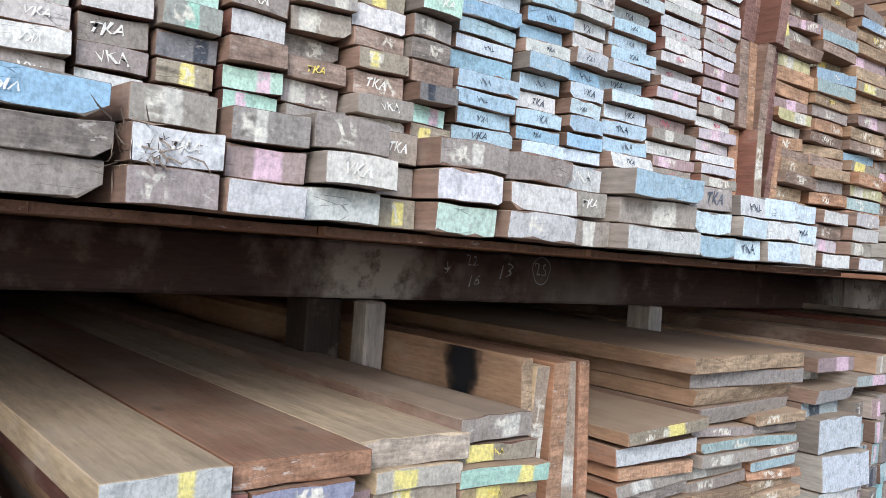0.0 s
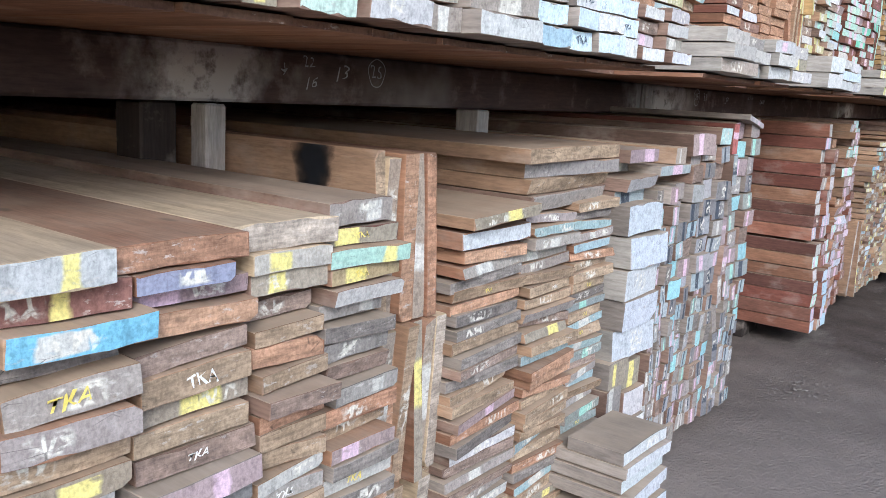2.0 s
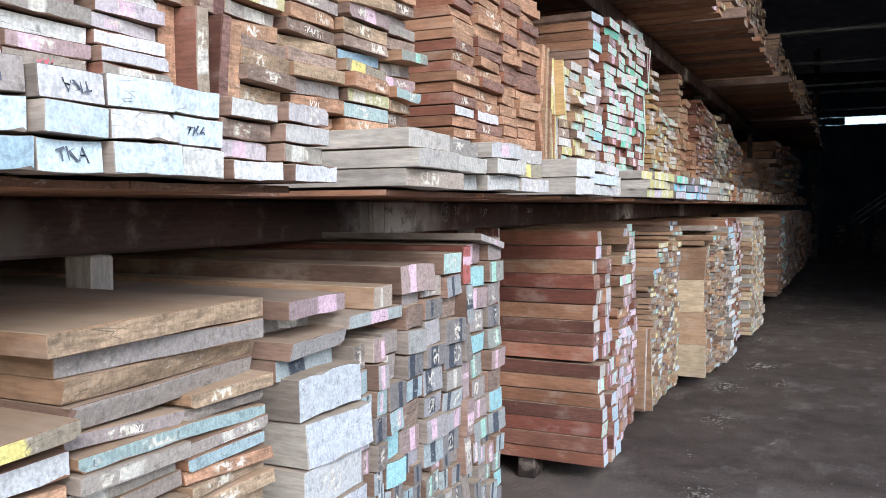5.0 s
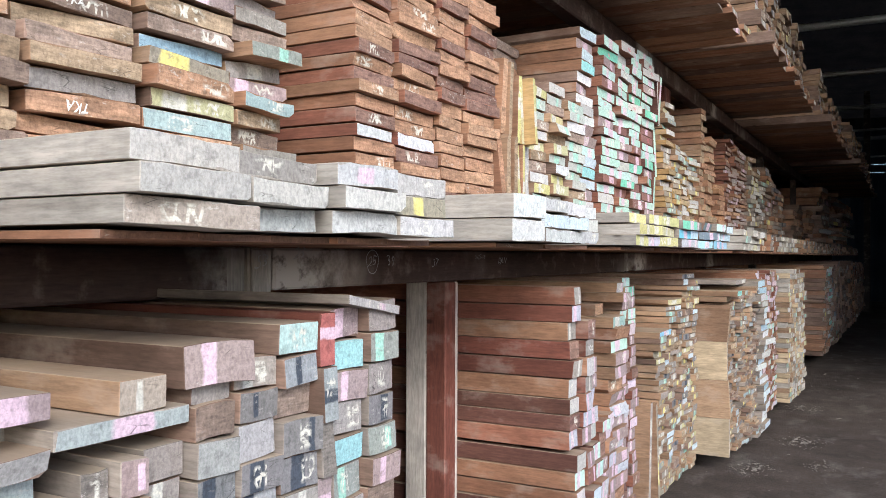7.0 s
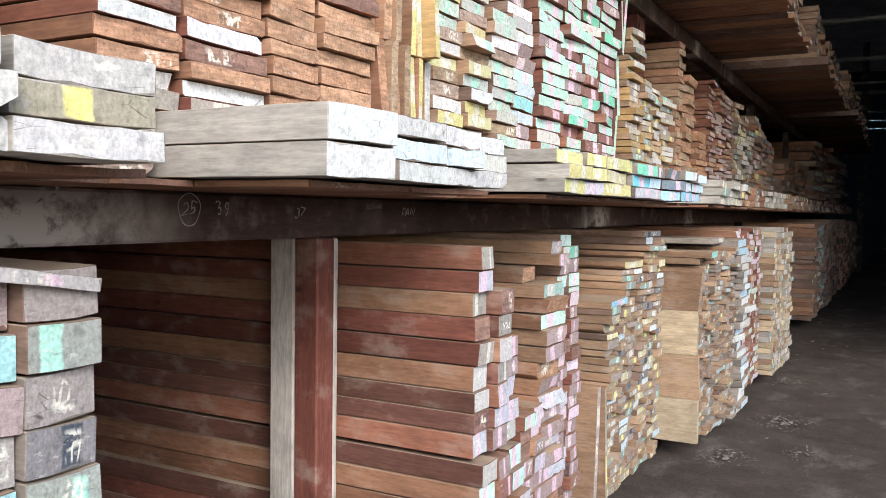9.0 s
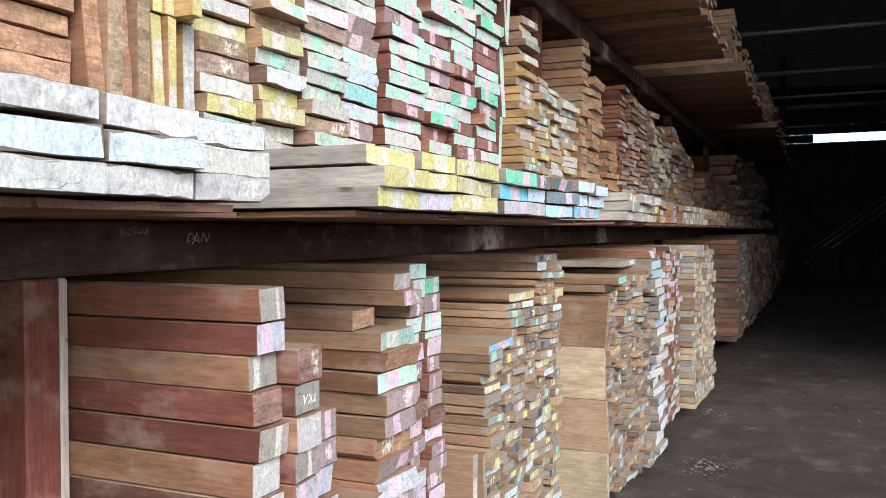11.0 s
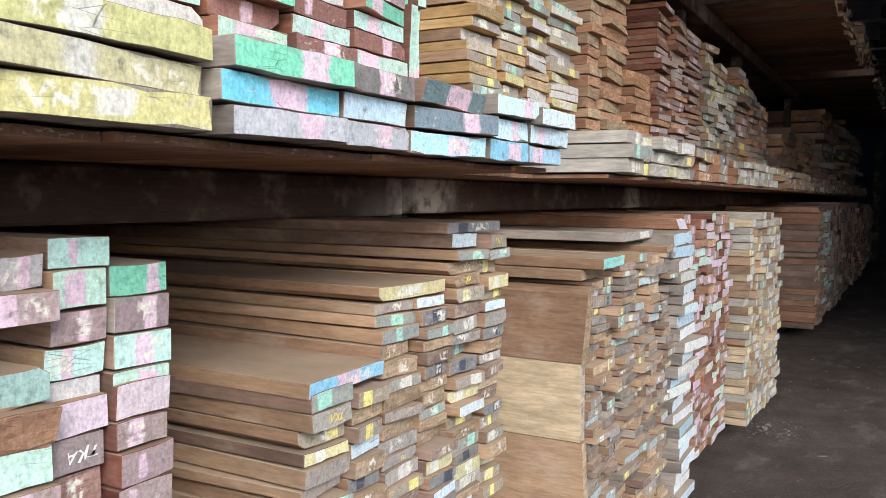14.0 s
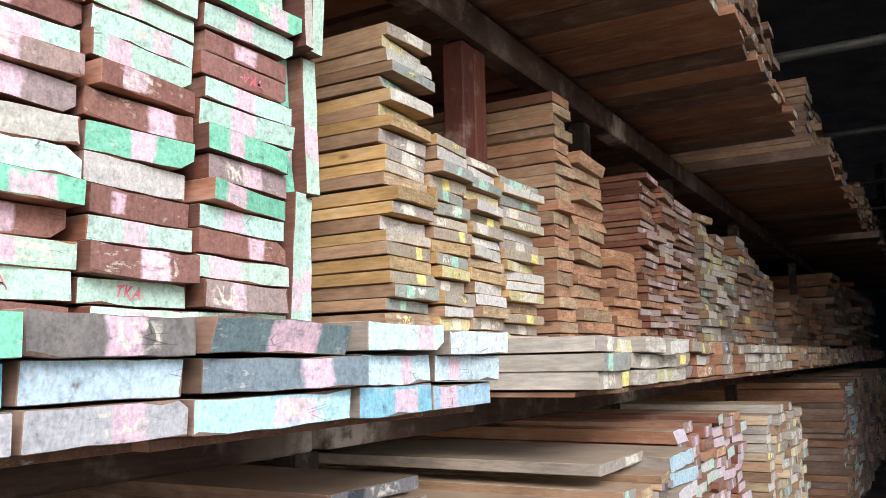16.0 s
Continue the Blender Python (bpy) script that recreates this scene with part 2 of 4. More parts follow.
POST_RED = wood_material("red_post", (0.16, 0.050, 0.037), (0.22, 0.078, 0.054), along="z")


def beam_material():
    """Dark old beam timber, rubbed pale with dust and lime where the beams butt together."""
    m = wood_material("dark_beam", (0.078, 0.048, 0.041), (0.115, 0.074, 0.063), along="y", patches=(0.22, 0.18, 0.155))
    t = m.node_tree
    b = t.nodes["Principled BSDF"]
    old = b.inputs["Base Color"].links[0].from_socket
    pos = t.nodes.new("ShaderNodeNewGeometry").outputs["Position"]
    y = node(t, "ShaderNodeSeparateXYZ", i0=pos).outputs[1]
    y = calc(t, "ADD", y, calc(t, "MULTIPLY", calc(t, "SUBTRACT", noise_of(t, pos, 5.0, 4.0), 0.5), 0.35))
    mask = None
    for at, wide in ((0.16, 0.2), (2.86, 0.42), (6.80, 0.25), (9.4, 0.2)):
        k = calc(t, "MAXIMUM", calc(t, "SUBTRACT", 1.0, calc(t, "DIVIDE", calc(t, "ABSOLUTE", calc(t, "SUBTRACT", y, at)), wide)), 0.0)
        mask = k if mask is None else calc(t, "MAXIMUM", mask, k)
    grit = ramp(t, noise_of(t, pos, 15.0, 6.0, 0.65), (0.36, 0.1), (0.66, 1.0))
    t.links.new(blend(t, calc(t, "MINIMUM", calc(t, "MULTIPLY", calc(t, "MULTIPLY", mask, grit), 2.4), 0.95), old, (0.48, 0.43, 0.385)), b.inputs["Base Color"])
    return m


BEAM = beam_material()
# Near-black tone puts the deep shade of the rack into the planks' colour.
DARK = wood_material("shade_toned_planks", (0.035, 0.026, 0.022), (0.055, 0.040, 0.033), along="z")
CHALK = plain_material("chalk", (0.34, 0.33, 0.32), (0.50, 0.49, 0.47), 30.0)
INK = plain_material("black_paint", (0.05, 0.06, 0.08), (0.16, 0.18, 0.22), 60.0)
WHITE = plain_material("white_paint", (0.72, 0.69, 0.62), (0.82, 0.80, 0.76), 30.0)
YELLOW = plain_material("yellow_paint", (0.72, 0.56, 0.10), (0.80, 0.68, 0.22), 30.0)
PINK = plain_material("red_paint", (0.62, 0.12, 0.18), (0.72, 0.22, 0.28), 30.0)
STEEL = plain_material("dull_steel", (0.38, 0.38, 0.37), (0.50, 0.50, 0.49), 5.0, 0.5, 0.6)
ROOFING = plain_material("rusty_roofing", (0.055, 0.05, 0.048), (0.10, 0.085, 0.075), 2.0, 0.7)
# Bluish sheeting set near black: the far end's shade is in its colour.
SHEET = plain_material("shaded_blue_grey_sheet", (0.022, 0.025, 0.028), (0.036, 0.040, 0.044), 1.2, 0.6)
SHEET2 = plain_material("brown_render", (0.26, 0.21, 0.17), (0.34, 0.28, 0.23), 1.2, 0.8)
RUBBLE = plain_material("pale_rubble", (0.15, 0.125, 0.105), (0.26, 0.23, 0.20), 25.0)
STRAW = plain_material("dry_fibre", (0.16, 0.12, 0.09), (0.26, 0.20, 0.15), 25.0)


def stain_material():
    m, t, b = material("soot_stain", 0.9)
    b.inputs["Base Color"].default_value = (0.012, 0.012, 0.014, 1)
    g = node(t, "ShaderNodeSeparateXYZ", i0=t.nodes.new("ShaderNodeTexCoord").outputs["Generated"])
    n = noise_of(t, t.nodes.new("ShaderNodeNewGeometry").outputs["Position"], 14.0, 4.0)
    d = calc(t, "ADD", calc(t, "MULTIPLY", calc(t, "ABSOLUTE", calc(t, "SUBTRACT", g.outputs[0], 0.5)), 1.6), calc(t, "MULTIPLY", n, 0.8))
    t.links.new(ramp(t, d, (0.55, 0.92), (0.95, 0.0)), b.inputs["Alpha"])
    return m


SOOT = stain_material()


def ground_material():
    m, t, b = material("packed_earth", 0.9)
    g = t.nodes.new("ShaderNodeNewGeometry").outputs["Position"]
    n1, n2, n3 = noise_of(t, g, 0.7, 4.0), noise_of(t, g, 5.0, 5.0, 0.6), noise_of(t, g, 55.0, 4.0, 0.65)
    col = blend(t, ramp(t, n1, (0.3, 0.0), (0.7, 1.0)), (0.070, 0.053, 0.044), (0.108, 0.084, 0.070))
    col = blend(t, 0.8, col, ramp(t, n2, (0.3, 0.6), (0.7, 1.25)), "MULTIPLY")
    col = blend(t, 0.7, col, ramp(t, n3, (0.3, 0.55), (0.7, 1.3)), "MULTIPLY")
    chips = node(t, "ShaderNodeTexVoronoi", Vector=g, Scale=16.0)
    col = blend(t, calc(t, "MULTIPLY", ramp(t, chips.outputs[0], (0.06, 1.0), (0.11, 0.0)), ramp(t, n2, (0.5, 0.0), (0.62, 0.8))), col, (0.38, 0.33, 0.28))
    # Real dust plus painted daylight: earth paler towards the open end, darker inside.
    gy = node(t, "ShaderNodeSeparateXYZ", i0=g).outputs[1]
    day_fade = calc(t, "ADD", gy, calc(t, "MULTIPLY", calc(t, "SUBTRACT", noise_of(t, g, 1.3, 5.0, 0.6), 0.5), 4.0))
    col = blend(t, ramp(t, calc(t, "MULTIPLY", calc(t, "SUBTRACT", day_fade, 1.2), 0.28), (0.0, 0.8), (1.0, 0.0)), col, (0.34, 0.285, 0.245))
    smear = noise_of(t, node(t, "ShaderNodeVectorMath", operation="MULTIPLY", i0=g, i1=(1.0, 0.55, 1.0)).outputs[0], 3.4, 6.0, 0.68)
    col = blend(t, ramp(t, smear, (0.54, 0.0), (0.72, 0.5)), col, (0.27, 0.235, 0.205))
    t.links.new(col, b.inputs["Base Color"])
    t.links.new(ramp(t, n1, (0.35, 0.95), (0.65, 0.72)), b.inputs["Roughness"])
    bump(t, b, calc(t, "ADD", calc(t, "MULTIPLY", n2, 1.5), n3), 0.9, 0.016)
    return m


EARTH = ground_material()


# ---- building blocks ----
def link_mesh(name, bm, mat, parent=None, label=""):
    me = bpy.data.meshes.new(name)
    bm.to_mesh(me)
    bm.free()
    for q in mat if isinstance(mat, (list, tuple)) else [mat]:
        me.materials.append(q)
    ob = new(name, me)
    if parent:
        ob.parent = parent
    if label:
        tagged(ob, label)
    return ob


def add_box(bm, x0, x1, y0, y1, z0, z1, bev=0.0, rough=0.0, rnd=None):
    r = bmesh.ops.create_cube(bm, size=1.0)
    vs = r["verts"]
    for v in vs:
        v.co = Vector(((x0 + x1) / 2 + v.co.x * (x1 - x0), (y0 + y1) / 2 + v.co.y * (y1 - y0), (z0 + z1) / 2 + v.co.z * (z1 - z0)))
        if rough:
            v.co += Vector([rnd.uniform(-rough, rough) for _ in range(3)])
    if bev:
        es = list({e for v in vs for e in v.link_edges})
        bmesh.ops.bevel(bm, geom=es, offset=bev, segments=1, affect="EDGES")


def block(name, dims, mat, parent=None, label="", bev=0.006, rough=0.0, seed=1):
    bm = bmesh.new()
    add_box(bm, *dims, bev=bev, rough=rough, rnd=random.Random(seed))
    return link_mesh(name, bm, mat, parent, label)


BOARD_MESHES = {}


def board_mesh(w, t, length, wood, variant):
    """A rough-sawn board: its painted end at x = 0, running back along -x, with chipped, uneven arrises."""
    key = (round(w, 2), round(t * 200) / 200, round(length, 1), wood, variant)
    if key in BOARD_MESHES:
        return BOARD_MESHES[key], key
    rnd = random.Random(int(key[0] * 1000) * 31 + int(key[1] * 1000) * 17 + variant * 7 + len(wood))
    w, t = key[0], max(0.01, key[1])
    thick = t > 0.06 and w < 0.2
    rough = not thick and w > 0.12
    c = 0.0016 if thick else min(0.0012, t * 0.04)
    hw, ht = w / 2, t / 2
    # corners: small arrises, now and then a broken or waney one
    cut = [c * rnd.uniform(0.6, 1.2) for _ in range(4)]
    if rough and rnd.random() < 0.28:
        cut[rnd.choice((0, 1, 1, 2))] = rnd.uniform(0.12, 0.4) * t
    cup, j = rnd.uniform(-0.06, 0.06) * t, min(0.003, 0.055 * t) if rough else 0.0010
    skew = rnd.uniform(-1, 1) * (0.0015 if rough else 0.0008)

    def wave(y, f):
        return cup * (1 - (y / hw) ** 2) + f * skew + j * noise.noise(Vector((y * 16.0, variant * 5.3 + f * 9.1, w * 40.0))) + rnd.uniform(-j, j) * 0.35

    inner = [hw * q for q in ((-0.62, -0.3, 0.02, 0.33, 0.64) if rough else (-0.4, 0.35))]
    prof = [(-hw + cut[0] * 1.4, -ht)] + [(y, -ht + wave(y, 0)) for y in inner] + [(hw - cut[1] * 1.5, -ht), (hw, -ht + cut[1])]
    first = len(prof)
    prof += [(hw, ht - cut[2]), (hw - cut[2] * 1.5, ht)] + [(y, ht + wave(y, 1)) for y in reversed(inner)] + [(-hw + cut[3] * 1.4, ht), (-hw, ht - cut[3]), (-hw, -ht + cut[0])]
    m = len(prof)
    tilt, lean = rnd.gauss(0, 0.05), rnd.gauss(0, 0.04)
    if rough and w > 0.17 and wood in ("brown", "tan", "rust") and rnd.random() < 0.10:
        lean = rnd.choice((-0.35, 0.3, 0.25))
    chip = {rnd.randrange(m): rnd.uniform(0.3, 1.0) for _ in range(rnd.choice((0, 1, 2, 3, 4) if rough else (0, 0, 1)))}
    rings = []
    for k, x in enumerate((0.0, -c * 1.2, -length)):
        ring = []
        for q, (y, z) in enumerate(prof):
            s = 1.0 - (c / hw if k == 0 else 0) * 0.8
            s2 = 1.0 - (c / ht if k == 0 else 0) * 0.8
            xx = x + (tilt * y + lean * z if k < 2 else 0)
            if k == 0 and q in chip:
                s2 -= 0.22 * chip[q]
                s -= 0.05 * chip[q]
            ring.append((xx, y * s, z * s2))
        rings.append(ring)
    verts = [p for r in rings for p in r]
    faces, mats = [tuple(range(m)), tuple(range(3 * m - 1, 2 * m - 1, -1))], [1, 0]
    for k in range(2):
        for i in range(m):
            a, b = k * m + i, k * m + (i + 1) % m
            faces.append((a, a + m, b + m, b))
            mats.append(0 if k == 0 else (2 if first <= i <= first + 1 + len(inner) + 1 else 0))
    me = bpy.data.meshes.new("board")
    me.from_pydata(verts, [], faces)
    for q in MATS[wood]:
        me.materials.append(q)
    me.polygons.foreach_set("material_index", mats)
    me.update()
    BOARD_MESHES[key] = me
    return me, key


def glyph_mesh(s, mat, seed=0):
    """Hand-painted characters, facing +x, one unit high."""
    cu = bpy.data.curves.new("lettering", "FONT")
    cu.body, cu.size, cu.resolution_u, cu.offset = s, 1.0, 2, (-0.012 if mat is CHALK else 0.006)
    cu.align_x, cu.align_y = "CENTER", "CENTER"
    ob = new("lettering", cu)
    me = bpy.data.meshes.new_from_object(ob.evaluated_get(bpy.context.evaluated_depsgraph_get()))
    bpy.data.objects.remove(ob)
    bpy.data.curves.remove(cu)
    rnd = random.Random(seed)
    sh = rnd.uniform(-0.25, 0.35)
    for v in me.vertices:
        u, q = v.co.x, v.co.y
        wob = noise.noise_vector(Vector((u * 2.6, q * 2.6, seed * 3.1))) * 0.2
        v.co = Vector((0.0, (u + sh * q) * 1.1 + wob.x, q + wob.y + 0.06 * math.sin(u * 2 + seed)))
    me.materials.clear()
    me.materials.append(mat)
    return me


GLYPHS = {}


def lettering(parent, word, mat, x, y, z, size, turn=False, variant=0, name="lettering"):
    key = (word, mat.name, variant)
    if key not in GLYPHS:
        GLYPHS[key] = glyph_mesh(word, mat, variant)
    ob = new(name, GLYPHS[key])
    ob.parent = parent
    ob.location = (x, y, z)
    ob.rotation_euler = (math.pi if turn else 0.0, 0, 0)
    ob.scale = (1, size, size)
    return ob


# paints: colour of the coat and how it is daubed
RAW, BARE = (0.3, 0.3, 0.3, 0.0), (0.3, 0.3, 0.3, 0.03)
WHT, WHT2 = (0.66, 0.655, 0.64, 0.9), (0.55, 0.53, 0.50, 0.1)
BLU, BLU2, SKY = (0.44, 0.57, 0.65, 0.9), (0.32, 0.49, 0.62, 0.9), (0.60, 0.69, 0.74, 0.9)
CYAN, AQUA = (0.20, 0.60, 0.74, 0.4), (0.36, 0.70, 0.66, 0.9)
GRN, MINT = (0.22, 0.58, 0.41, 0.4), (0.50, 0.70, 0.60, 0.4)
YEL, YEL2 = (0.60, 0.55, 0.24, 0.2), (0.55, 0.50, 0.28, 0.2)
PNK, LIL = (0.66, 0.53, 0.58, 0.9), (0.53, 0.52, 0.57, 0.4)
OLD, OLDW, OLDY, OLDP, OLDG, OLDK = ((0.32, 0.28, 0.25, 0.08), (0.36, 0.32, 0.28, 0.2), (0.34, 0.29, 0.22, 0.5), (0.36, 0.27, 0.26, 0.35), (0.30, 0.32, 0.29, 0.65), (0.22, 0.21, 0.21, 0.78))
PAL = {
    "plain": [BARE] * 6,
    "edge": [BARE, BARE, BARE, RAW, OLDY, (0.34, 0.27, 0.21, 0.16)],
    "thin": [RAW, BARE, BARE, OLD, BARE, OLDY, BARE, OLDW, BARE, OLDG, OLDK, (0.40, 0.46, 0.47, 0.1)],
    "worn": [RAW] * 10 + [OLD, OLD, OLDW, OLDW, OLDY, WHT2, OLDP, OLDK],
    "mixed": [RAW] * 8 + [OLD, OLD, OLDW, OLDY, OLDY, OLDP, OLDG, WHT2, (0.36, 0.46, 0.46, 0.1), YEL2, (0.30, 0.42, 0.50, 0.1)],
    "teal": [RAW] * 7 + [OLD, OLDW, (0.34, 0.44, 0.44, 0.1), (0.36, 0.47, 0.46, 0.2), OLDG, (0.30, 0.38, 0.39, 0.1), OLDY],
    "pinkscrawl": [OLDP, (0.42, 0.40, 0.38, 0.35), OLDW, OLDP],
    "paleblue": [(0.50, 0.51, 0.54, 0.1), (0.47, 0.50, 0.55, 0.1), SKY, (0.52, 0.53, 0.56, 0.9)],
    "redthin": [RAW, RAW, OLDP, (0.42, 0.33, 0.28, 0.1), BARE, (0.46, 0.38, 0.36, 0.1)],
    "greymix": [RAW, RAW, OLD, OLDW, OLDW, OLD, WHT2, WHT, MINT, OLDG, OLDY, OLDK],
    "blue": [SKY, BLU, BLU, SKY, BLU2, BLU, WHT, BLU2],
    "pinkwhite": [WHT, WHT2, WHT, OLDP, (0.55, 0.50, 0.51, 0.35), RAW, WHT, OLDW, WHT2],
    "white": [WHT, WHT, WHT2, SKY, WHT],
    "whiteblue": [WHT, SKY, SKY, BLU, WHT, WHT2],
    "paleblock": [(0.55, 0.575, 0.59, 0.1), (0.52, 0.54, 0.55, 0.9), (0.58, 0.60, 0.61, 0.9)],
    "greywhite": [WHT2, WHT2, OLDW, WHT, OLDY, WHT2],
    "block": [OLDK, OLD, OLDP, OLDG, (0.36, 0.60, 0.61, 0.9), (0.38, 0.48, 0.47, 0.35), OLDW, RAW, RAW, OLD, OLDK, OLDP, (0.33, 0.34, 0.34, 0.78), (0.42, 0.47, 0.47, 0.78), (0.36, 0.35, 0.36, 0.78), (0.37, 0.36, 0.36, 0.35), (0.38, 0.46, 0.46, 0.78), (0.40, 0.385, 0.37, 0.1)],
    "redtip": [LIL, WHT2, OLDP, LIL, RAW, LIL, OLDW],
    "bluetip": [SKY, LIL, SKY, WHT2, MINT, BLU],
    "pinkred": [RAW, OLDP, PNK, RAW, OLDP, LIL, OLDP, MINT],
    "yellowish": [RAW, RAW, OLDY, OLDG, YEL2, OLDY, SKY, OLDW, OLD, OLDK],
    "greygold": [OLDY, OLDW, WHT2, OLDW, YEL2, WHT2, RAW, OLDG, BARE, (0.44, 0.40, 0.33, 0.1)],
    "greenyellow": [(0.56, 0.57, 0.52, 0.65), WHT, YEL2, (0.50, 0.52, 0.46, 0.65), YEL, WHT2, RAW, (0.48, 0.56, 0.50, 0.65)],
    "yellow": [YEL, YEL, YEL2, YEL, WHT2],
    "mint": [MINT, MINT, (0.50, 0.68, 0.60, 0.4), OLDP, (0.26, 0.13, 0.11, 0.4), MINT, GRN, WHT2],
    "bluepink": [(0.52, 0.70, 0.78, 0.4), (0.30, 0.60, 0.72, 0.4), (0.58, 0.60, 0.64, 0.4), (0.24, 0.30, 0.33, 0.4), (0.46, 0.66, 0.72, 0.4)],
    "bluewhite": [SKY, WHT, SKY, MINT, OLDP, WHT2, AQUA],
}


def board(stack, x, y, z, w, t, length, wood, paint, rnd, wobble=1.0, on_edge=False, mark=None, name="board"):
    me, key = board_mesh(w, t, length, wood, rnd.randrange(7))
    ob = new(name, me)
    ob.parent = stack
    ob.location = (x, y, z)
    ob.rotation_euler = (radians(rnd.gauss(0, 0.75) * wobble) + (-math.pi / 2 if on_edge else 0), radians(rnd.gauss(0, 0.15) * wobble), radians(rnd.gauss(0, 0.7) * wobble))
    ob.scale = (1, w / key[0], t / max(0.01, key[1]))
    k = rnd.uniform(0.88, 1.1)
    ob.color = (min(0.85, paint[0] * k * rnd.uniform(0.96, 1.04)), min(0.85, paint[1] * k), min(0.85, paint[2] * k * rnd.uniform(0.95, 1.05)), paint[3])
    if mark:
        word, mat = mark
        big = min(t * rnd.uniform(0.42, 0.66), 0.62 * w / max(1.0, 0.75 * len(word)))
        lettering(ob, word, mat, 0.003, rnd.uniform(-0.1, 0.1) * w, 0, big, rnd.random() < 0.35, rnd.randrange(3))
    return ob


def stack_of(label, group="", name="lumber_stack"):
    ob = new(name)
    ob.empty_display_size = 0.1
    tagged(ob, label, "lumber stack", group)
    return ob


def column(stack, y0, y1, z0, z1, x, t, wood, pal, length=2.6, n=1, jx=0.03, seed=0, marks=None, often=0.0, wobble=1.0, ragged=0.0, vary=0.12, skip=0.0, paints=None):
    """Boards lying on one another between y0 and y1, n side by side, up to z1."""
    rnd = random.Random(seed * 7919 + int((y0 + 20) * 1000))
    cw = (y1 - y0) / n
    for i in range(n):
        z, row = z0, 0
        top = z1 + rnd.uniform(-ragged, ragged) * 0.5
        while z < top - t * 0.4:
            tt = t * rnd.uniform(1 - vary, 1 + vary)
            w = cw * rnd.uniform(0.92, 0.99)
            paint = rnd.choice(PAL[pal])
            if paints:
                paint = paints[min(row, len(paints) - 1)]
            row += 1
            wd = rnd.choice(wood) if isinstance(wood, (list, tuple)) else wood
            mark = None
            if marks and rnd.random() < often:
                mark = rnd.choice(marks)
                if paint[3] > 0.14 and paint[3] < 0.84:
                    paint = (*paint[:3], 0.9)
            if rnd.random() >= skip:
                board(stack, x + max(-2 * jx, min(1.6 * jx, rnd.gauss(0, jx * 0.7))), y0 + (i + 0.5) * cw + rnd.uniform(-0.03, 0.03) * cw, z + tt / 2, w, tt - 0.0025, length + rnd.uniform(-0.15, 0.3), wd, paint, rnd, wobble, mark=mark)
            z += tt + rnd.uniform(0.0, 0.003)
    return stack


def standing(stack, y0, y1, z0, z1, x, t, wood, pal, length=2.4, seed=0, jx=0.03, tiers=1):
    """Boards set on edge, leaning on one another."""
    rnd = random.Random(seed * 131 + 5)
    h = (z1 - z0) / tiers
    for k in range(tiers):
        y = y0
        while y < y1 - t * 0.5:
            tt = t * rnd.uniform(0.8, 1.2)
            hh = h * rnd.uniform(0.93, 0.99) if k == tiers - 1 else h * 0.99
            wd = rnd.choice(wood) if isinstance(wood, (list, tuple)) else wood
            board(stack, x + max(-2 * jx, min(1.6 * jx, rnd.gauss(0, jx * 0.7))), y + tt / 2, z0 + k * h + hh / 2, hh, tt - 0.003, length, wd, rnd.choice(PAL[pal]), rnd, 0.3, on_edge=True)
            y += tt
    return stack


# ---- ground and shell ----
def sheet_mesh(nx, ny, x0, x1, y0, y1, amp, seed):
    bm = bmesh.new()
    grid = [[bm.verts.new((x0 + (x1 - x0) * i / nx, y0 + (y1 - y0) * j / ny, 0)) for i in range(nx + 1)] for j in range(ny + 1)]
    for rowv in grid:
        for v in rowv:
            v.co.z = amp * (noise.noise(Vector((v.co.x * 0.9, v.co.y * 0.9, seed))) + 0.5 * noise.noise(Vector((v.co.x * 3.1, v.co.y * 3.1, seed))))
    for j in range(ny):
        for i in range(nx):
            bm.faces.new((grid[j][i], grid[j][i + 1], grid[j + 1][i + 1], grid[j + 1][i]))
    for f in bm.faces:
        f.smooth = True
    return bm


near = sheet_mesh(110, 340, -6, 7, -4, 36, 0.012, 3.3)
# the same sheet runs on to the horizon
for x0, x1, y0, y1 in ((-600, -6, -600, 600), (7, 600, -600, 600), (-6, 7, -600, -4), (-6, 7, 36, 600)):
    near.faces.new([near.verts.new((a, b, 0)) for a, b in ((x0, y0), (x1, y0), (x1, y1), (x0, y1))])
tagged(link_mesh("ground", near, EARTH), "packed brown earth floor with chips, dust and painted daylight near the open end", "ground", kind="structure")

# Added wall, set close behind the boards to keep skylight out.
tagged(block("wall_back", (-4.7, -4.55, -6, 33, 0, 6.2), DARK, bev=0), "added plank back wall behind the racks, near black as if in shade", "wall", kind="structure")
# Unseen wall added to stop light reaching under the rack from this end.
tagged(block("wall_near", (-4.55, -1.25, -2.4, -2.25, 0, 5.0), DARK, bev=0), "unseen plank wall added at the rack end to block light", "wall", kind="structure")
# Low wall out of view, added to cut horizon light under the beams.
tagged(block("wall_yard", (7.5, 7.65, -14, 12, 0, 1.8), SHEET2, bev=0), "unseen plain brown wall added across the yard to cut low light", "wall", kind="structure")
# Added side wall, never in view; where it starts sets how far daylight reaches.
tagged(block("wall_side", (4.6, 4.75, 8.2, 33, 0, 6.0), DARK, bev=0), "unseen plank side wall added to limit daylight in the aisle", "wall", kind="structure")


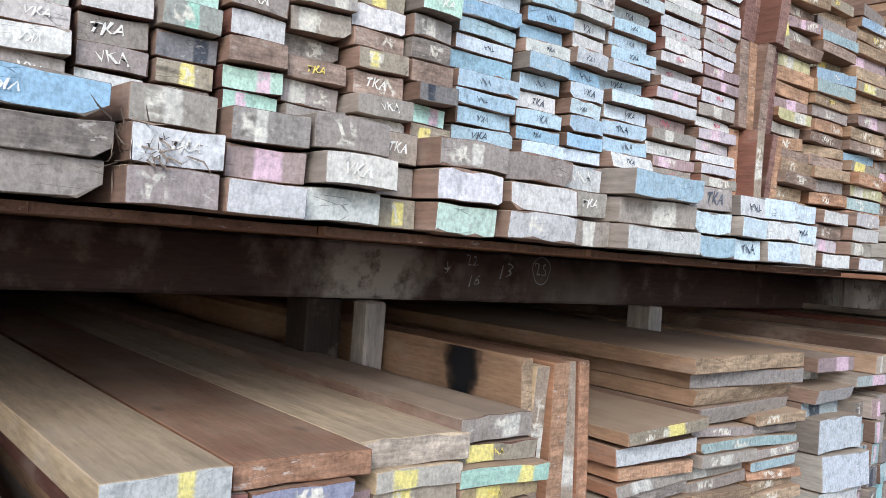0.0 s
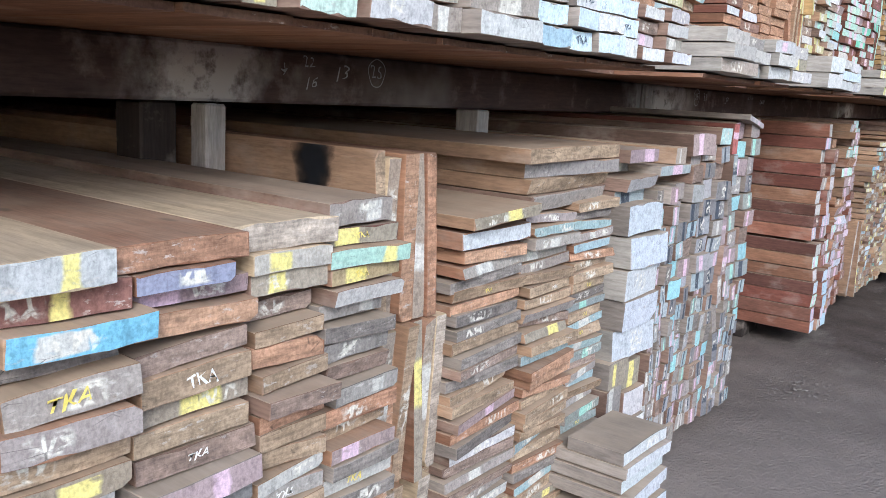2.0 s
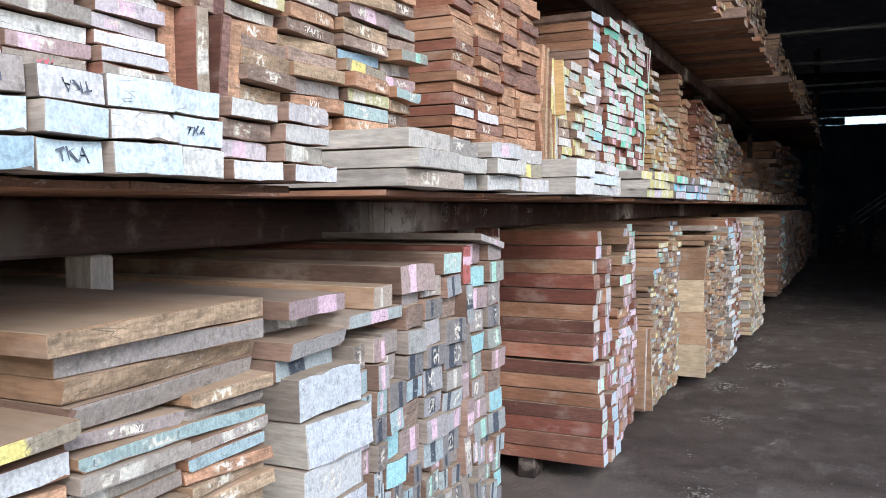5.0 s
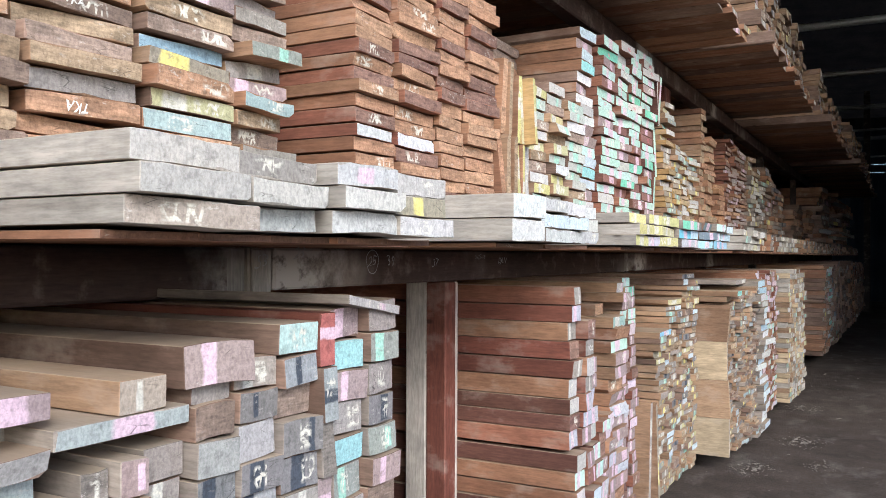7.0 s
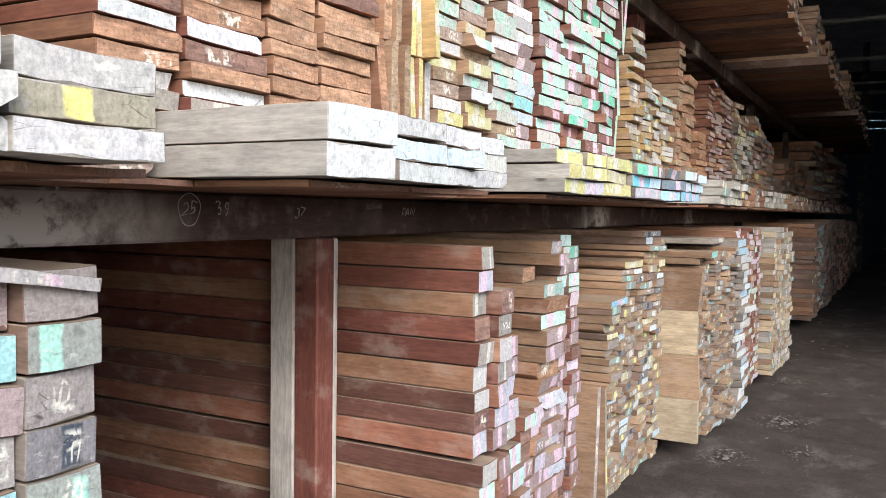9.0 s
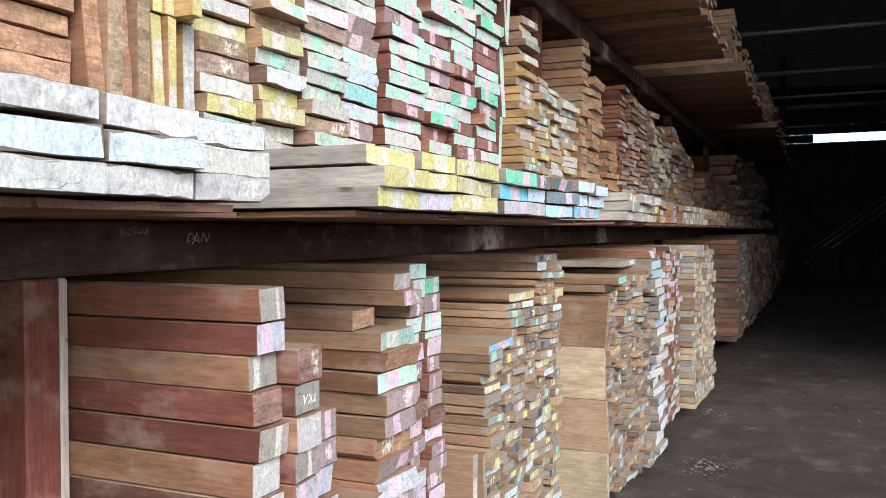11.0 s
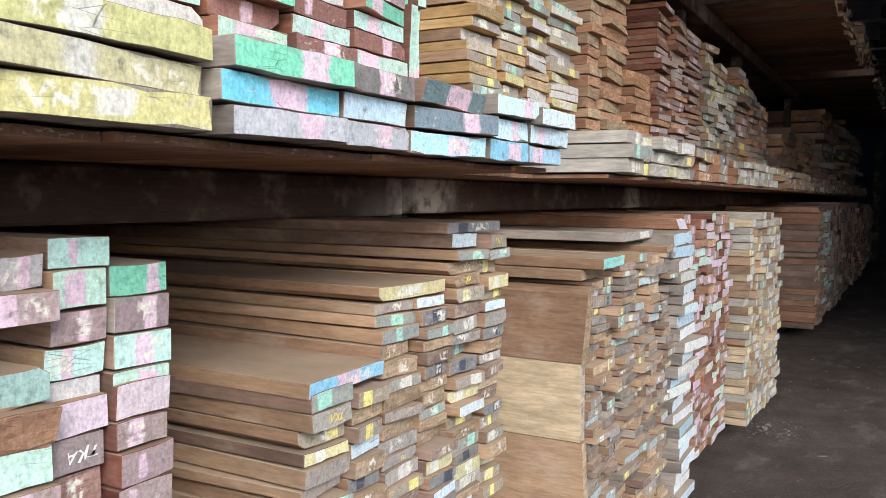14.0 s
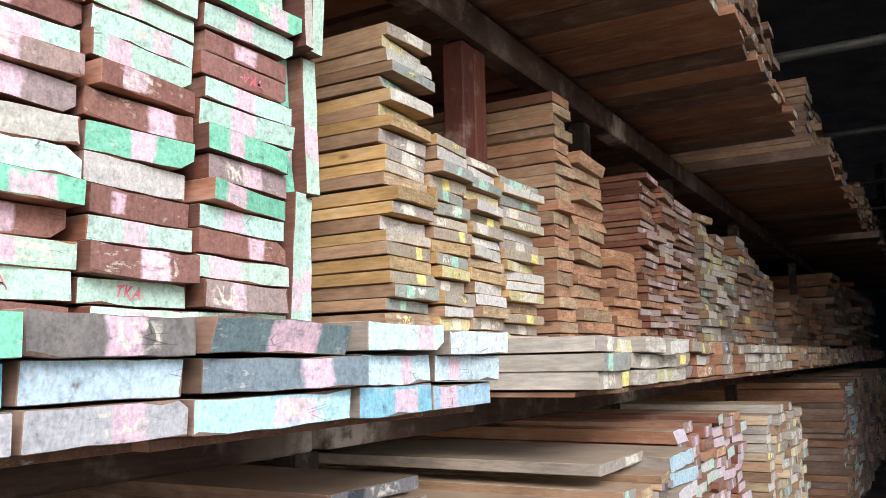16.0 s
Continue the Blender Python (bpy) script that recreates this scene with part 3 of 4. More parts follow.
def corrugated(name, x0, x1, y0, y1, z0, z1, pitch, depth, mat, upright):
    """Corrugated sheeting, ribs running along the slope or upright."""
    bm = bmesh.new()
    n = int((x1 - x0) / pitch * 4) if upright else int((y1 - y0) / pitch * 4)
    rows = []
    for i in range(n + 1):
        s = i / n
        d = depth * math.sin(i * math.pi / 2)
        if upright:
            x = x0 + (x1 - x0) * s
            rows.append((bm.verts.new((x, y0 + d, z0)), bm.verts.new((x, y0 + d, z1))))
        else:
            y = y0 + (y1 - y0) * s
            rows.append((bm.verts.new((x0, y, z0 + d)), bm.verts.new((x1, y, z1 + d))))
    for a, b in zip(rows, rows[1:]):
        bm.faces.new((a[0], b[0], b[1], a[1]))
    bmesh.ops.solidify(bm, geom=bm.faces[:], thickness=0.004)
    return link_mesh(name, bm, mat)


# Near part of this roof is unseen; its edge is placed for shade.
tagged(corrugated("ceiling", -5.3, 4.9, 4.2, 33.2, 6.3, 5.9, 0.25, 0.03, ROOFING, False), "dark corrugated sheet roof over the racks", "roof", kind="structure")
# Out-of-view roof added to keep the sky from lighting behind the rack.
tagged(corrugated("ceiling_rack", -5.3, -2.3, -2.45, 4.15, 4.7, 5.2, 0.25, 0.03, ROOFING, False), "unseen corrugated lean-to roof added to block sky behind the rack", "roof", kind="structure")
tagged(corrugated("wall_end", -5.2, 4.8, 32.0, 32.2, 0, 4.28, 0.28, 0.03, SHEET, True), "blue-grey corrugated sheet end wall, coloured near black as if in shade", "wall", kind="structure")
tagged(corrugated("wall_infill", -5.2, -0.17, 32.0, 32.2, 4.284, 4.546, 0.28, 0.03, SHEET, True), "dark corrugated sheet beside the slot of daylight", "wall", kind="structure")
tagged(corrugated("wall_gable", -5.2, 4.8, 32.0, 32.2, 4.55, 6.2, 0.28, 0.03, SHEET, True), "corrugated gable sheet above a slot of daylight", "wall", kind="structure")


def pipe(name, y, z, x0, x1, r, mat, label):
    bm = bmesh.new()
    bmesh.ops.create_cone(bm, cap_ends=True, segments=12, radius1=r, radius2=r, depth=x1 - x0, matrix=pose((x0 + x1) / 2, y, z, 0, 90, 0))
    ob = link_mesh(name, bm, mat)
    for f in ob.data.polygons:
        f.use_smooth = True
    return tagged(ob, label, "roof beam", "roof beams", kind="structure")


for i, (y, z) in enumerate(((14.9, 5.07), (20.0, 5.3), (25.5, 5.45), (31.3, 5.35))):
    pipe("tie_beam", y, z, -5.0, 4.6, 0.062, STEEL, "pale steel tube spanning under the roof")
    if i > 1:
        pipe("tie_beam", y + 0.05, z - 0.6, -5.0, 4.6, 0.03, STEEL, "pale steel tube spanning under the roof")


# ---- rack frame ----
def rack_beam(y0, y1, x, z0, z1, seed):
    ob = block("rack_beam", (x - 0.11, x, y0, y1, z0, z1), BEAM, bev=0.008, rough=0.002, seed=seed)
    return tagged(ob, "dark dusty timber beam carrying the upper lumber", "beam", "rack beams")


def rack_post(x0, x1, y0, y1, z0, z1, mat, label, seed=1):
    ob = block("rack_post", (x0, x1, y0, y1, z0, z1), mat, bev=0.006, rough=0.002, seed=seed)
    return tagged(ob, label, "post", "rack posts")


B1 = rack_beam(-3.5, 2.602, -1.785, 1.375, 1.515, 1)
B2 = rack_beam(2.806, 6.70, -1.785, 1.38, 1.515, 2)
B3 = rack_beam(6.705, 13.0, -1.74, 1.385, 1.515, 3)
B4 = rack_beam(13.005, 26.0, -1.74, 1.385, 1.515, 4)
for y0, y1, s in ((-3.5, 6.7, 5), (6.705, 16.0, 6), (16.005, 26.0, 7)):
    b = rack_beam(y0, y1, -3.4, 1.38, 1.515, s)
for y0, y1, s in ((3.9, 9.0, 8), (9.005, 16.0, 9), (16.005, 26.0, 10)):
    rack_beam(y0, y1, -1.70, 2.88, 3.02, s)
    rack_beam(y0, y1, -3.4, 2.88, 3.02, s + 20)
GREYP, REDP = "grey weathered timber rack post", "dark red timber rack post"
rack_post(-1.80, -1.735, 0.118, 0.175, 0, 1.37, POST, GREYP)
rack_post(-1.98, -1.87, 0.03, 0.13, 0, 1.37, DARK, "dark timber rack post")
rack_post(-1.90, -1.80, 1.33, 1.40, 0, 1.37, POST, GREYP)
rack_post(-1.91, -1.81, 2.606, 2.70, 0, 1.515, POST, GREYP)
rack_post(-1.90, -1.80, 2.704, 2.803, 0, 1.515, POST, GREYP)
rack_post(-1.99, -1.887, 3.94, 4.04, 0, 1.376, POST, GREYP)
rack_post(-1.884, -1.787, 3.94, 4.035, 0, 1.376, POST_RED, REDP)
rack_post(-1.85, -1.79, 4.037, 4.062, 0, 1.376, POST, "pale thin timber batten beside the red rack post")
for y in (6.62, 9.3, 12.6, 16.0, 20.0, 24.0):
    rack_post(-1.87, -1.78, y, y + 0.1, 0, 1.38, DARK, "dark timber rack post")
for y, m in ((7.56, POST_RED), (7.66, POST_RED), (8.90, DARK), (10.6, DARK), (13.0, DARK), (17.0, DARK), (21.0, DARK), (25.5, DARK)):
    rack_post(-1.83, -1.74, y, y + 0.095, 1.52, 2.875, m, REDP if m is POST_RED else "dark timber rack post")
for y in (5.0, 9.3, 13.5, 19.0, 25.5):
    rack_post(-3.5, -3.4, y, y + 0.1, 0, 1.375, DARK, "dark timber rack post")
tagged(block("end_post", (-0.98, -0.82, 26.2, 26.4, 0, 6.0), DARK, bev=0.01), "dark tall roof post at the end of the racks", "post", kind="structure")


def chalk(beam, word, y, z, size, x=-1.783, variant=0):
    return lettering(beam, word, CHALK, x, y, z, size, False, variant, "chalk_number")


def chalk_ring(beam, y, z, r):
    bm = bmesh.new()
    n = 28
    pts = [(y + (r + 0.004 * math.sin(3 * a)) * math.cos(a) * 0.9, z + r * math.sin(a)) for a in (2 * math.pi * i / n for i in range(n))]
    ins = [(y + (q[0] - y) * 0.93, z + (q[1] - z) * 0.93) for q in pts]
    vo = [bm.verts.new((-1.7825, a, b)) for a, b in pts]
    vi = [bm.verts.new((-1.7825, a, b)) for a, b in ins]
    for i in range(n):
        bm.faces.new((vo[i], vo[(i + 1) % n], vi[(i + 1) % n], vi[i]))
    link_mesh("chalk_ring", bm, CHALK, beam)


chalk(B1, "16", 0.50, 1.43, 0.045)
chalk(B1, "22", 0.49, 1.485, 0.04, variant=1)
chalk(B1, "+", 0.40, 1.46, 0.06)
chalk(B1, "13", 0.62, 1.46, 0.055)
chalk(B1, "25", 0.765, 1.47, 0.05, variant=1)
chalk_ring(B1, 0.765, 1.47, 0.042)
chalk(B2, "23", 2.93, 1.497, 0.055)
chalk(B2, "25", 3.36, 1.468, 0.055)
chalk_ring(B2, 3.36, 1.468, 0.046)
chalk(B2, "39", 3.49, 1.468, 0.055, variant=1)
chalk(B2, "37", 3.84, 1.46, 0.045)
chalk(B2, "3x25-18", 4.27, 1.485, 0.03)
chalk(B2, "PAN", 4.52, 1.465, 0.045)

P53 = rack_post(-1.798, -1.79, 2.709, 2.798, 1.365, 1.512, POST, "grey weathered timber cleat on the rack post")
chalk(P53, "53", 2.75, 1.47, 0.055, x=-1.787)

# ---- lumber on the ground ----
TKA_W, TKA_K, TKA_Y, TKA_P = ("TKA", WHITE), ("TKA", INK), ("TKA", YELLOW), ("TKA", PINK)
VKA_W, VKA_K = ("VKA", WHITE), ("VKA", INK)
GRP = "lumber stacks on the ground"


def bearers(stack, y0, y1, x, z=0.11):
    for k, xb in enumerate((x - 0.35, x - 1.9)):
        block("bearer", (xb - 0.1, xb, y0 + 0.02, y1 - 0.02, 0.0, z), DARK, stack, bev=0.008, rough=0.003, seed=k + 3)


def ground_stack(label, y0, y1, x):
    s = stack_of(label, GRP)
    bearers(s, y0, y1, x)
    return s


Z0 = 0.112
s = ground_stack("brown planks with pale blue painted ends, dusty on top", -1.75, -0.86, -1.0)
column(s, -1.12, -0.808, Z0, 1.20, -1.0, 0.050, ["grey"], "paleblue", seed=1)
column(s, -1.72, -1.14, Z0, 1.15, -1.05, 0.048, ["tan", "grey"], "mixed", n=2, seed=2)

s = ground_stack("wide brown planks, uneven ends marked in white and yellow", -0.74, 0.08, -1.08)
W1 = ["brown", "rust", "tan", "tan", "grey", "tan"]
column(s, -0.705, -0.510, Z0, 1.07, -1.08, 0.043, W1, "mixed", seed=3, jx=0.035, marks=[TKA_W, TKA_Y], often=0.12, wobble=2.0)
column(s, -0.505, -0.285, Z0, 1.06, -1.085, 0.041, W1, "worn", seed=4, jx=0.035, marks=[TKA_W], often=0.10, wobble=2.0)
column(s, -0.28, -0.115, Z0, 1.08, -1.08, 0.035, W1, "worn", seed=5, jx=0.035, marks=[TKA_W, TKA_Y], often=0.12, wobble=2.0)
column(s, -0.11, 0.085, Z0, 1.08, -1.09, 0.036, W1, "worn", seed=6, jx=0.03, marks=[TKA_W, TKA_Y], often=0.12, wobble=2.0)
rr = random.Random(4)
board(s, -1.03, -0.595, 1.101, 0.205, 0.040, 2.6, "tan", (0.24, 0.56, 0.74, 0.2), rr, 0.6)
board(s, -1.06, -0.612, 1.144, 0.19, 0.044, 2.6, "maroon", (0.26, 0.13, 0.10, 0.5), rr, 0.6)
board(s, -1.02, -0.640, 1.190, 0.172, 0.046, 2.7, "sand", (0.50, 0.49, 0.48, 0.5), rr, 0.3)
board(s, -1.07, -0.395, 1.080, 0.22, 0.036, 2.6, "rust", BARE, rr, 1.6)
board(s, -1.09, -0.400, 1.120, 0.22, 0.030, 2.6, "brown", OLDP, rr, 2.0)
board(s, -1.05, -0.430, 1.150, 0.16, 0.030, 2.6, "rust", (0.28, 0.30, 0.40, 0.1), rr, 1.0)
board(s, -1.06, -0.425, 1.186, 0.225, 0.038, 2.7, "rust", BARE, rr, 0.5)
board(s, -1.09, -0.20, 1.106, 0.17, 0.036, 2.6, "brown", OLDY, rr, 1.5)
board(s, -1.08, -0.20, 1.142, 0.18, 0.034, 2.6, "sand", (0.52, 0.48, 0.42, 0.5), rr, 0.6)
board(s, -1.09, -0.205, 1.184, 0.215, 0.044, 2.7, "sand", BARE, rr, 0.3)
board(s, -1.09, -0.012, 1.095, 0.19, 0.030, 2.6, "rust", (0.44, 0.34, 0.20, 0.5), rr, 0.6, mark=TKA_Y)
board(s, -1.075, -0.015, 1.127, 0.20, 0.033, 2.6, "tan", (0.40, 0.58, 0.50, 0.5), rr, 0.5)
board(s, -1.10, -0.015, 1.163, 0.19, 0.034, 2.6, "maroon", OLDY, rr, 0.6, mark=TKA_Y)
board(s, -1.10, -0.02, 1.205, 0.185, 0.044, 2.7, "brown", OLDW, rr, 0.4)

s = ground_stack("wide brown planks set on edge, one with a black stain", 0.17, 0.40, -1.25)
standing(s, 0.19, 0.425, Z0, 1.305, -1.245, 0.044, ["sand", "rust", "tan"], "edge", seed=7, tiers=3, jx=0.02)
stain = block("stain_mark", (-1.53, -1.36, 0.1845, 0.1865, 1.12, 1.298), SOOT, s, "soot-black stain on the plank", bev=0)

s = ground_stack("weathered brown planks with chipped ends, some blue-green", 0.40, 1.29, -1.22)
W2 = ["tan", "brown", "rust", "tan", "grey", "tan"]
column(s, 0.435, 0.75, Z0, 1.06, -1.21, 0.031, W2, "worn", seed=8, jx=0.018, marks=[TKA_W, TKA_Y], often=0.08, wobble=1.8)
column(s, 0.755, 1.03, Z0, 1.12, -1.21, 0.031, W2, "teal", seed=9, jx=0.02, marks=[TKA_W, TKA_Y], often=0.07, wobble=2.0)
column(s, 1.035, 1.29, Z0, 1.12, -1.23, 0.031, W2, "teal", seed=10, jx=0.02, marks=[TKA_Y], often=0.12, wobble=2.0)
board(s, -1.20, 0.592, 1.082, 0.315, 0.042, 2.6, "rust", WHT, rr, 0.4)
board(s, -1.17, 0.592, 1.135, 0.315, 0.03, 2.6, "tan", OLDY, rr, 1.5)
board(s, -1.24, 1.02, 1.145, 0.52, 0.045, 2.7, "brown", OLD, rr, 0.4)
board(s, -1.24, 1.02, 1.19, 0.53, 0.042, 2.7, "tan", RAW, rr, 0.3)
board(s, -1.22, 1.00, 1.234, 0.50, 0.042, 2.7, "tan", OLD, rr, 0.3)
board(s, -1.20, 0.98, 1.277, 0.55, 0.04, 2.7, "tan", BARE, rr, 0.4)

s = ground_stack("low pile of grey planks with pale ends on the earth", 0.98, 1.29, -0.98)
column(s, 0.98, 1.285, Z0, 0.43, -0.97, 0.04, "grey", "paleblock", length=0.22, seed=11, jx=0.012)

s = ground_stack("squared timbers with pale grey and painted ends", 1.32, 2.64, -1.2)
column(s, 1.36, 1.66, Z0, 0.55, -1.22, 0.105, ["grey", "brown"], "greywhite", n=2, seed=12, jx=0.02)
column(s, 1.39, 1.68, 0.553, 1.08, -1.21, 0.105, ["grey", "pale"], "paleblock", seed=13, jx=0.015, vary=0.05)
column(s, 1.36, 1.62, 1.085, 1.28, -1.24, 0.05, ["maroon", "brown"], "block", n=1, seed=14, jx=0.05)
ysteps = [1.685, 1.745, 1.805, 1.905, 2.02, 2.148, 2.275, 2.33, 2.455, 2.59]
tops = [1.10, 1.13, 1.17, 1.235, 1.275, 1.275, 1.23, 1.365, 1.352]
WB = ["brown", "brown", "grey", "grey"]
for i, zt in enumerate(tops):
    y0, y1, x = ysteps[i], ysteps[i + 1], -1.235 + 0.005 * i
    if i == 6:
        for k in range(9):
            board(s, x + 0.008 * (k % 3), (y0 + y1) / 2, Z0 + 0.125 * k + 0.0625, 0.124, 0.053, 2.6, WB[k % 4], PAL["block"][(5 * k) % 14], rr, 0.8, on_edge=True)
        board(s, -1.20, (y0 + y1) / 2, 1.300, 0.122, 0.053, 2.7, "red", (0.44, 0.14, 0.13, 0.35), rr, 0.5, on_edge=True)
        continue
    column(s, y0, y1, Z0, 0.70, x - 0.005, 0.066, WB, "block", n=2, seed=20 + i, jx=0.014, wobble=1.6)
    column(s, y0, y1, 0.703, zt - (0.02 if i == 7 else 0.0), x, 0.071, WB, "block", seed=30 + i, jx=0.014, wobble=1.4)
board(s, -1.22, 1.755, 1.196, 0.29, 0.034, 2.7, "grey", (0.36, 0.40, 0.39, 0.35), rr, 0.5)
board(s, -1.22, 1.79, 1.246, 0.11, 0.060, 2.7, "tan", (0.40, 0.33, 0.27, 0.2), rr, 0.4)
board(s, -1.20, 1.960, 1.282, 0.165, 0.082, 2.7, "brown", (0.34, 0.27, 0.25, 0.35), rr, 0.8)
board(s, -1.205, 2.205, 1.312, 0.14, 0.066, 2.7, "brown", (0.47, 0.60, 0.58, 0.1), rr, 0.5)
slab = board(s, -1.17, 2.455, 1.372, 0.25, 0.022, 2.7, "grey", (0.50, 0.46, 0.46, 0.35), rr, 0.2)
slab.rotation_euler[0] = radians(-9)

s = ground_stack("red hardwood beams, stacked square, ends dipped white and mint", 4.07, 4.42, -1.25)
W3 = ["red", "maroon", "red", "rust"]
for i, (x, zt) in enumerate(((-1.27, 1.33), (-1.25, 1.24), (-1.27, 1.06))):
    column(s, 4.09 + 0.115 * i, 4.20 + 0.115 * i, Z0, 0.50, x + 0.05, 0.075, W3, "bluetip", seed=40 + i, jx=0.012, wobble=0.5)
    column(s, 4.09 + 0.115 * i, 4.20 + 0.115 * i, 0.503, 0.66, x + 0.03, 0.075, W3, "mint", seed=42 + i, jx=0.012, wobble=0.5)
    column(s, 4.09 + 0.115 * i, 4.20 + 0.115 * i, 0.67, zt, x, 0.075, W3, "redtip", seed=45 + i, jx=0.018, wobble=0.5, marks=[TKA_W], often=0.1)

s = ground_stack("red-brown boards, ends daubed pink and green", 4.44, 5.24, -1.3)
column(s, 4.46, 4.69, Z0, 0.72, -1.26, 0.06, ["red", "rust"], "pinkred", n=2, seed=50, jx=0.014, wobble=0.6, marks=[TKA_W], often=0.1)
column(s, 4.67, 4.905, Z0, 1.14, -1.27, 0.06, ["rust", "tan"], "pinkred", seed=52, jx=0.03, marks=[TKA_W], often=0.1)
board(s, -1.27, 4.785, 1.17, 0.235, 0.052, 2.6, "tan", (0.36, 0.50, 0.46, 0.2), rr, 0.4)
board(s, -1.36, 4.74, 1.228, 0.15, 0.058, 2.6, "rust", BARE, rr, 1.2)
column(s, 4.79, 4.905, 1.262, 1.375, -1.27, 0.052, ["rust", "tan"], "pinkscrawl", seed=53, jx=0.03, marks=[TKA_W], often=0.15)
column(s, 4.912, 5.022, Z0, 1.10, -1.30, 0.055, ["maroon", "red"], "pinkred", seed=54, jx=0.012, marks=[TKA_W], often=0.1)
column(s, 4.912, 5.022, 1.105, 1.375, -1.30, 0.055, ["tan", "brown"], "mint", seed=55, jx=0.012)
column(s, 5.03, 5.152, Z0, 1.10, -1.29, 0.055, ["maroon", "red"], "pinkred", seed=56, jx=0.012, marks=[TKA_W], often=0.1)
column(s, 5.03, 5.152, 1.105, 1.345, -1.29, 0.055, ["brown", "grey"], "mint", seed=57, jx=0.012)

s = ground_stack("thin tan boards in steps, ends marked yellow and blue", 5.25, 6.5, -1.24)
for i, (y0, y1, zt) in enumerate(((5.48, 5.765, 1.02), (5.775, 6.09, 1.19), (6.10, 6.40, 1.34))):
    column(s, y0, y0 + (y1 - y0) * 0.55, Z0, zt, -1.26, 0.036, ["tan", "brown", "tan"], "yellowish", seed=60 + i, jx=0.02, marks=[TKA_Y], often=0.1, wobble=1.3, vary=0.22)
    column(s, y0 + (y1 - y0) * 0.56, y1, Z0, zt, -1.25, 0.036, ["tan", "brown", "tan"], "yellowish", seed=64 + i, jx=0.02, marks=[TKA_Y], often=0.1, wobble=1.3, vary=0.22)
board(s, -1.25, 5.62, 1.042, 0.29, 0.035, 2.6, "tan", (0.26, 0.50, 0.66, 0.4), rr, 0.3)
board(s, -1.27, 5.93, 1.212, 0.31, 0.035, 2.6, "tan", YEL2, rr, 0.3)
board(s, -1.26, 6.25, 1.362, 0.31, 0.03, 2.6, "brown", OLDK, rr, 0.3)
standing(s, 5.385, 5.47, Z0, 0.70, -1.27, 0.042, "tan", "greygold", seed=8)

s = ground_stack("broad tan panels on edge, with thin weathered boards beside", 6.70, 7.9, -1.08)
standing(s, 6.71, 6.785, Z0, 1.165, -1.10, 0.06, ["tan", "tan", "sand"], "plain", seed=14, tiers=4, jx=0.015)
for i, (y0, y1) in enumerate(((6.80, 6.93), (6.935, 7.03), (7.035, 7.20), (7.205, 7.32), (7.325, 7.45), (7.455, 7.575))):
    column(s, y0, y1, Z0, 1.16 + 0.02 * i, -1.10 + 0.014 * i, (0.029, 0.034, 0.026)[i % 3], ["tan", "brown", "tan", "grey"], "thin", seed=70 + i, jx=0.022, wobble=1.7, vary=0.3)
board(s, -1.11, 6.84, 1.195, 0.28, 0.035, 2.7, "tan", RAW, rr, 0.3)
board(s, -1.04, 6.85, 1.233, 0.28, 0.035, 2.7, "tan", AQUA, rr, 0.3)
board(s, -1.12, 7.40, 1.30, 0.42, 0.035, 2.7, "grey", OLDW, rr, 0.3)
column(s, 7.585, 7.86, Z0, 1.31, -0.99, 0.048, "grey", "whiteblue", seed=90, jx=0.025, wobble=1.5)

s = ground_stack("dark red boards with pink and pale ends", 7.9, 9.15, -1.08)
for i in range(6):
    column(s, 7.90 + 0.205 * i, 8.10 + 0.205 * i, Z0, 1.34 + 0.008 * i, -1.10 + 0.004 * i, 0.045, ["red", "rust"], "pinkred", seed=95 + i, jx=0.015)
s = ground_stack("pale weathered boards, thin, stacked high", 9.2, 10.2, -1.0)
for i in range(6):
    column(s, 9.20 + 0.168 * i, 9.362 + 0.168 * i, Z0, 1.35 - 0.03 * (i % 2), -0.98 + 0.008 * i, 0.045, ["tan", "pale", "sand"], "greygold", seed=100 + i, jx=0.014)
FAR = [(10.3, 11.7, -1.5, "maroon", "worn", 1.22), (13.4, 14.1, -1.0, "rust", "worn", 1.36), (14.15, 15.0, -1.0, "rust", "bluewhite", 1.33),
       (15.1, 16.6, -0.98, "brown", "mixed", 1.36), (16.7, 18.9, -0.98, "brown", "worn", 1.33), (19.0, 21.6, -0.95, "rust", "worn", 1.36), (21.7, 25.6, -0.95, "brown", "worn", 1.33)]
for k, (y0, y1, x, wd, pal, zt) in enumerate(FAR):
    s = ground_stack("far brown boards, dusty, stacked to the beam", y0, y1, x)
    n = int((y1 - y0) / 0.3)
    for i in range(n):
        a = y0 + (y1 - y0) * i / n
        column(s, a, a + (y1 - y0) / n, Z0, zt - 0.02 * (i % 3), x - 0.02 * (i % 2), 0.06 if k < 3 else 0.085, [wd, "brown"], pal, seed=120 + 10 * k + i, jx=0.025)

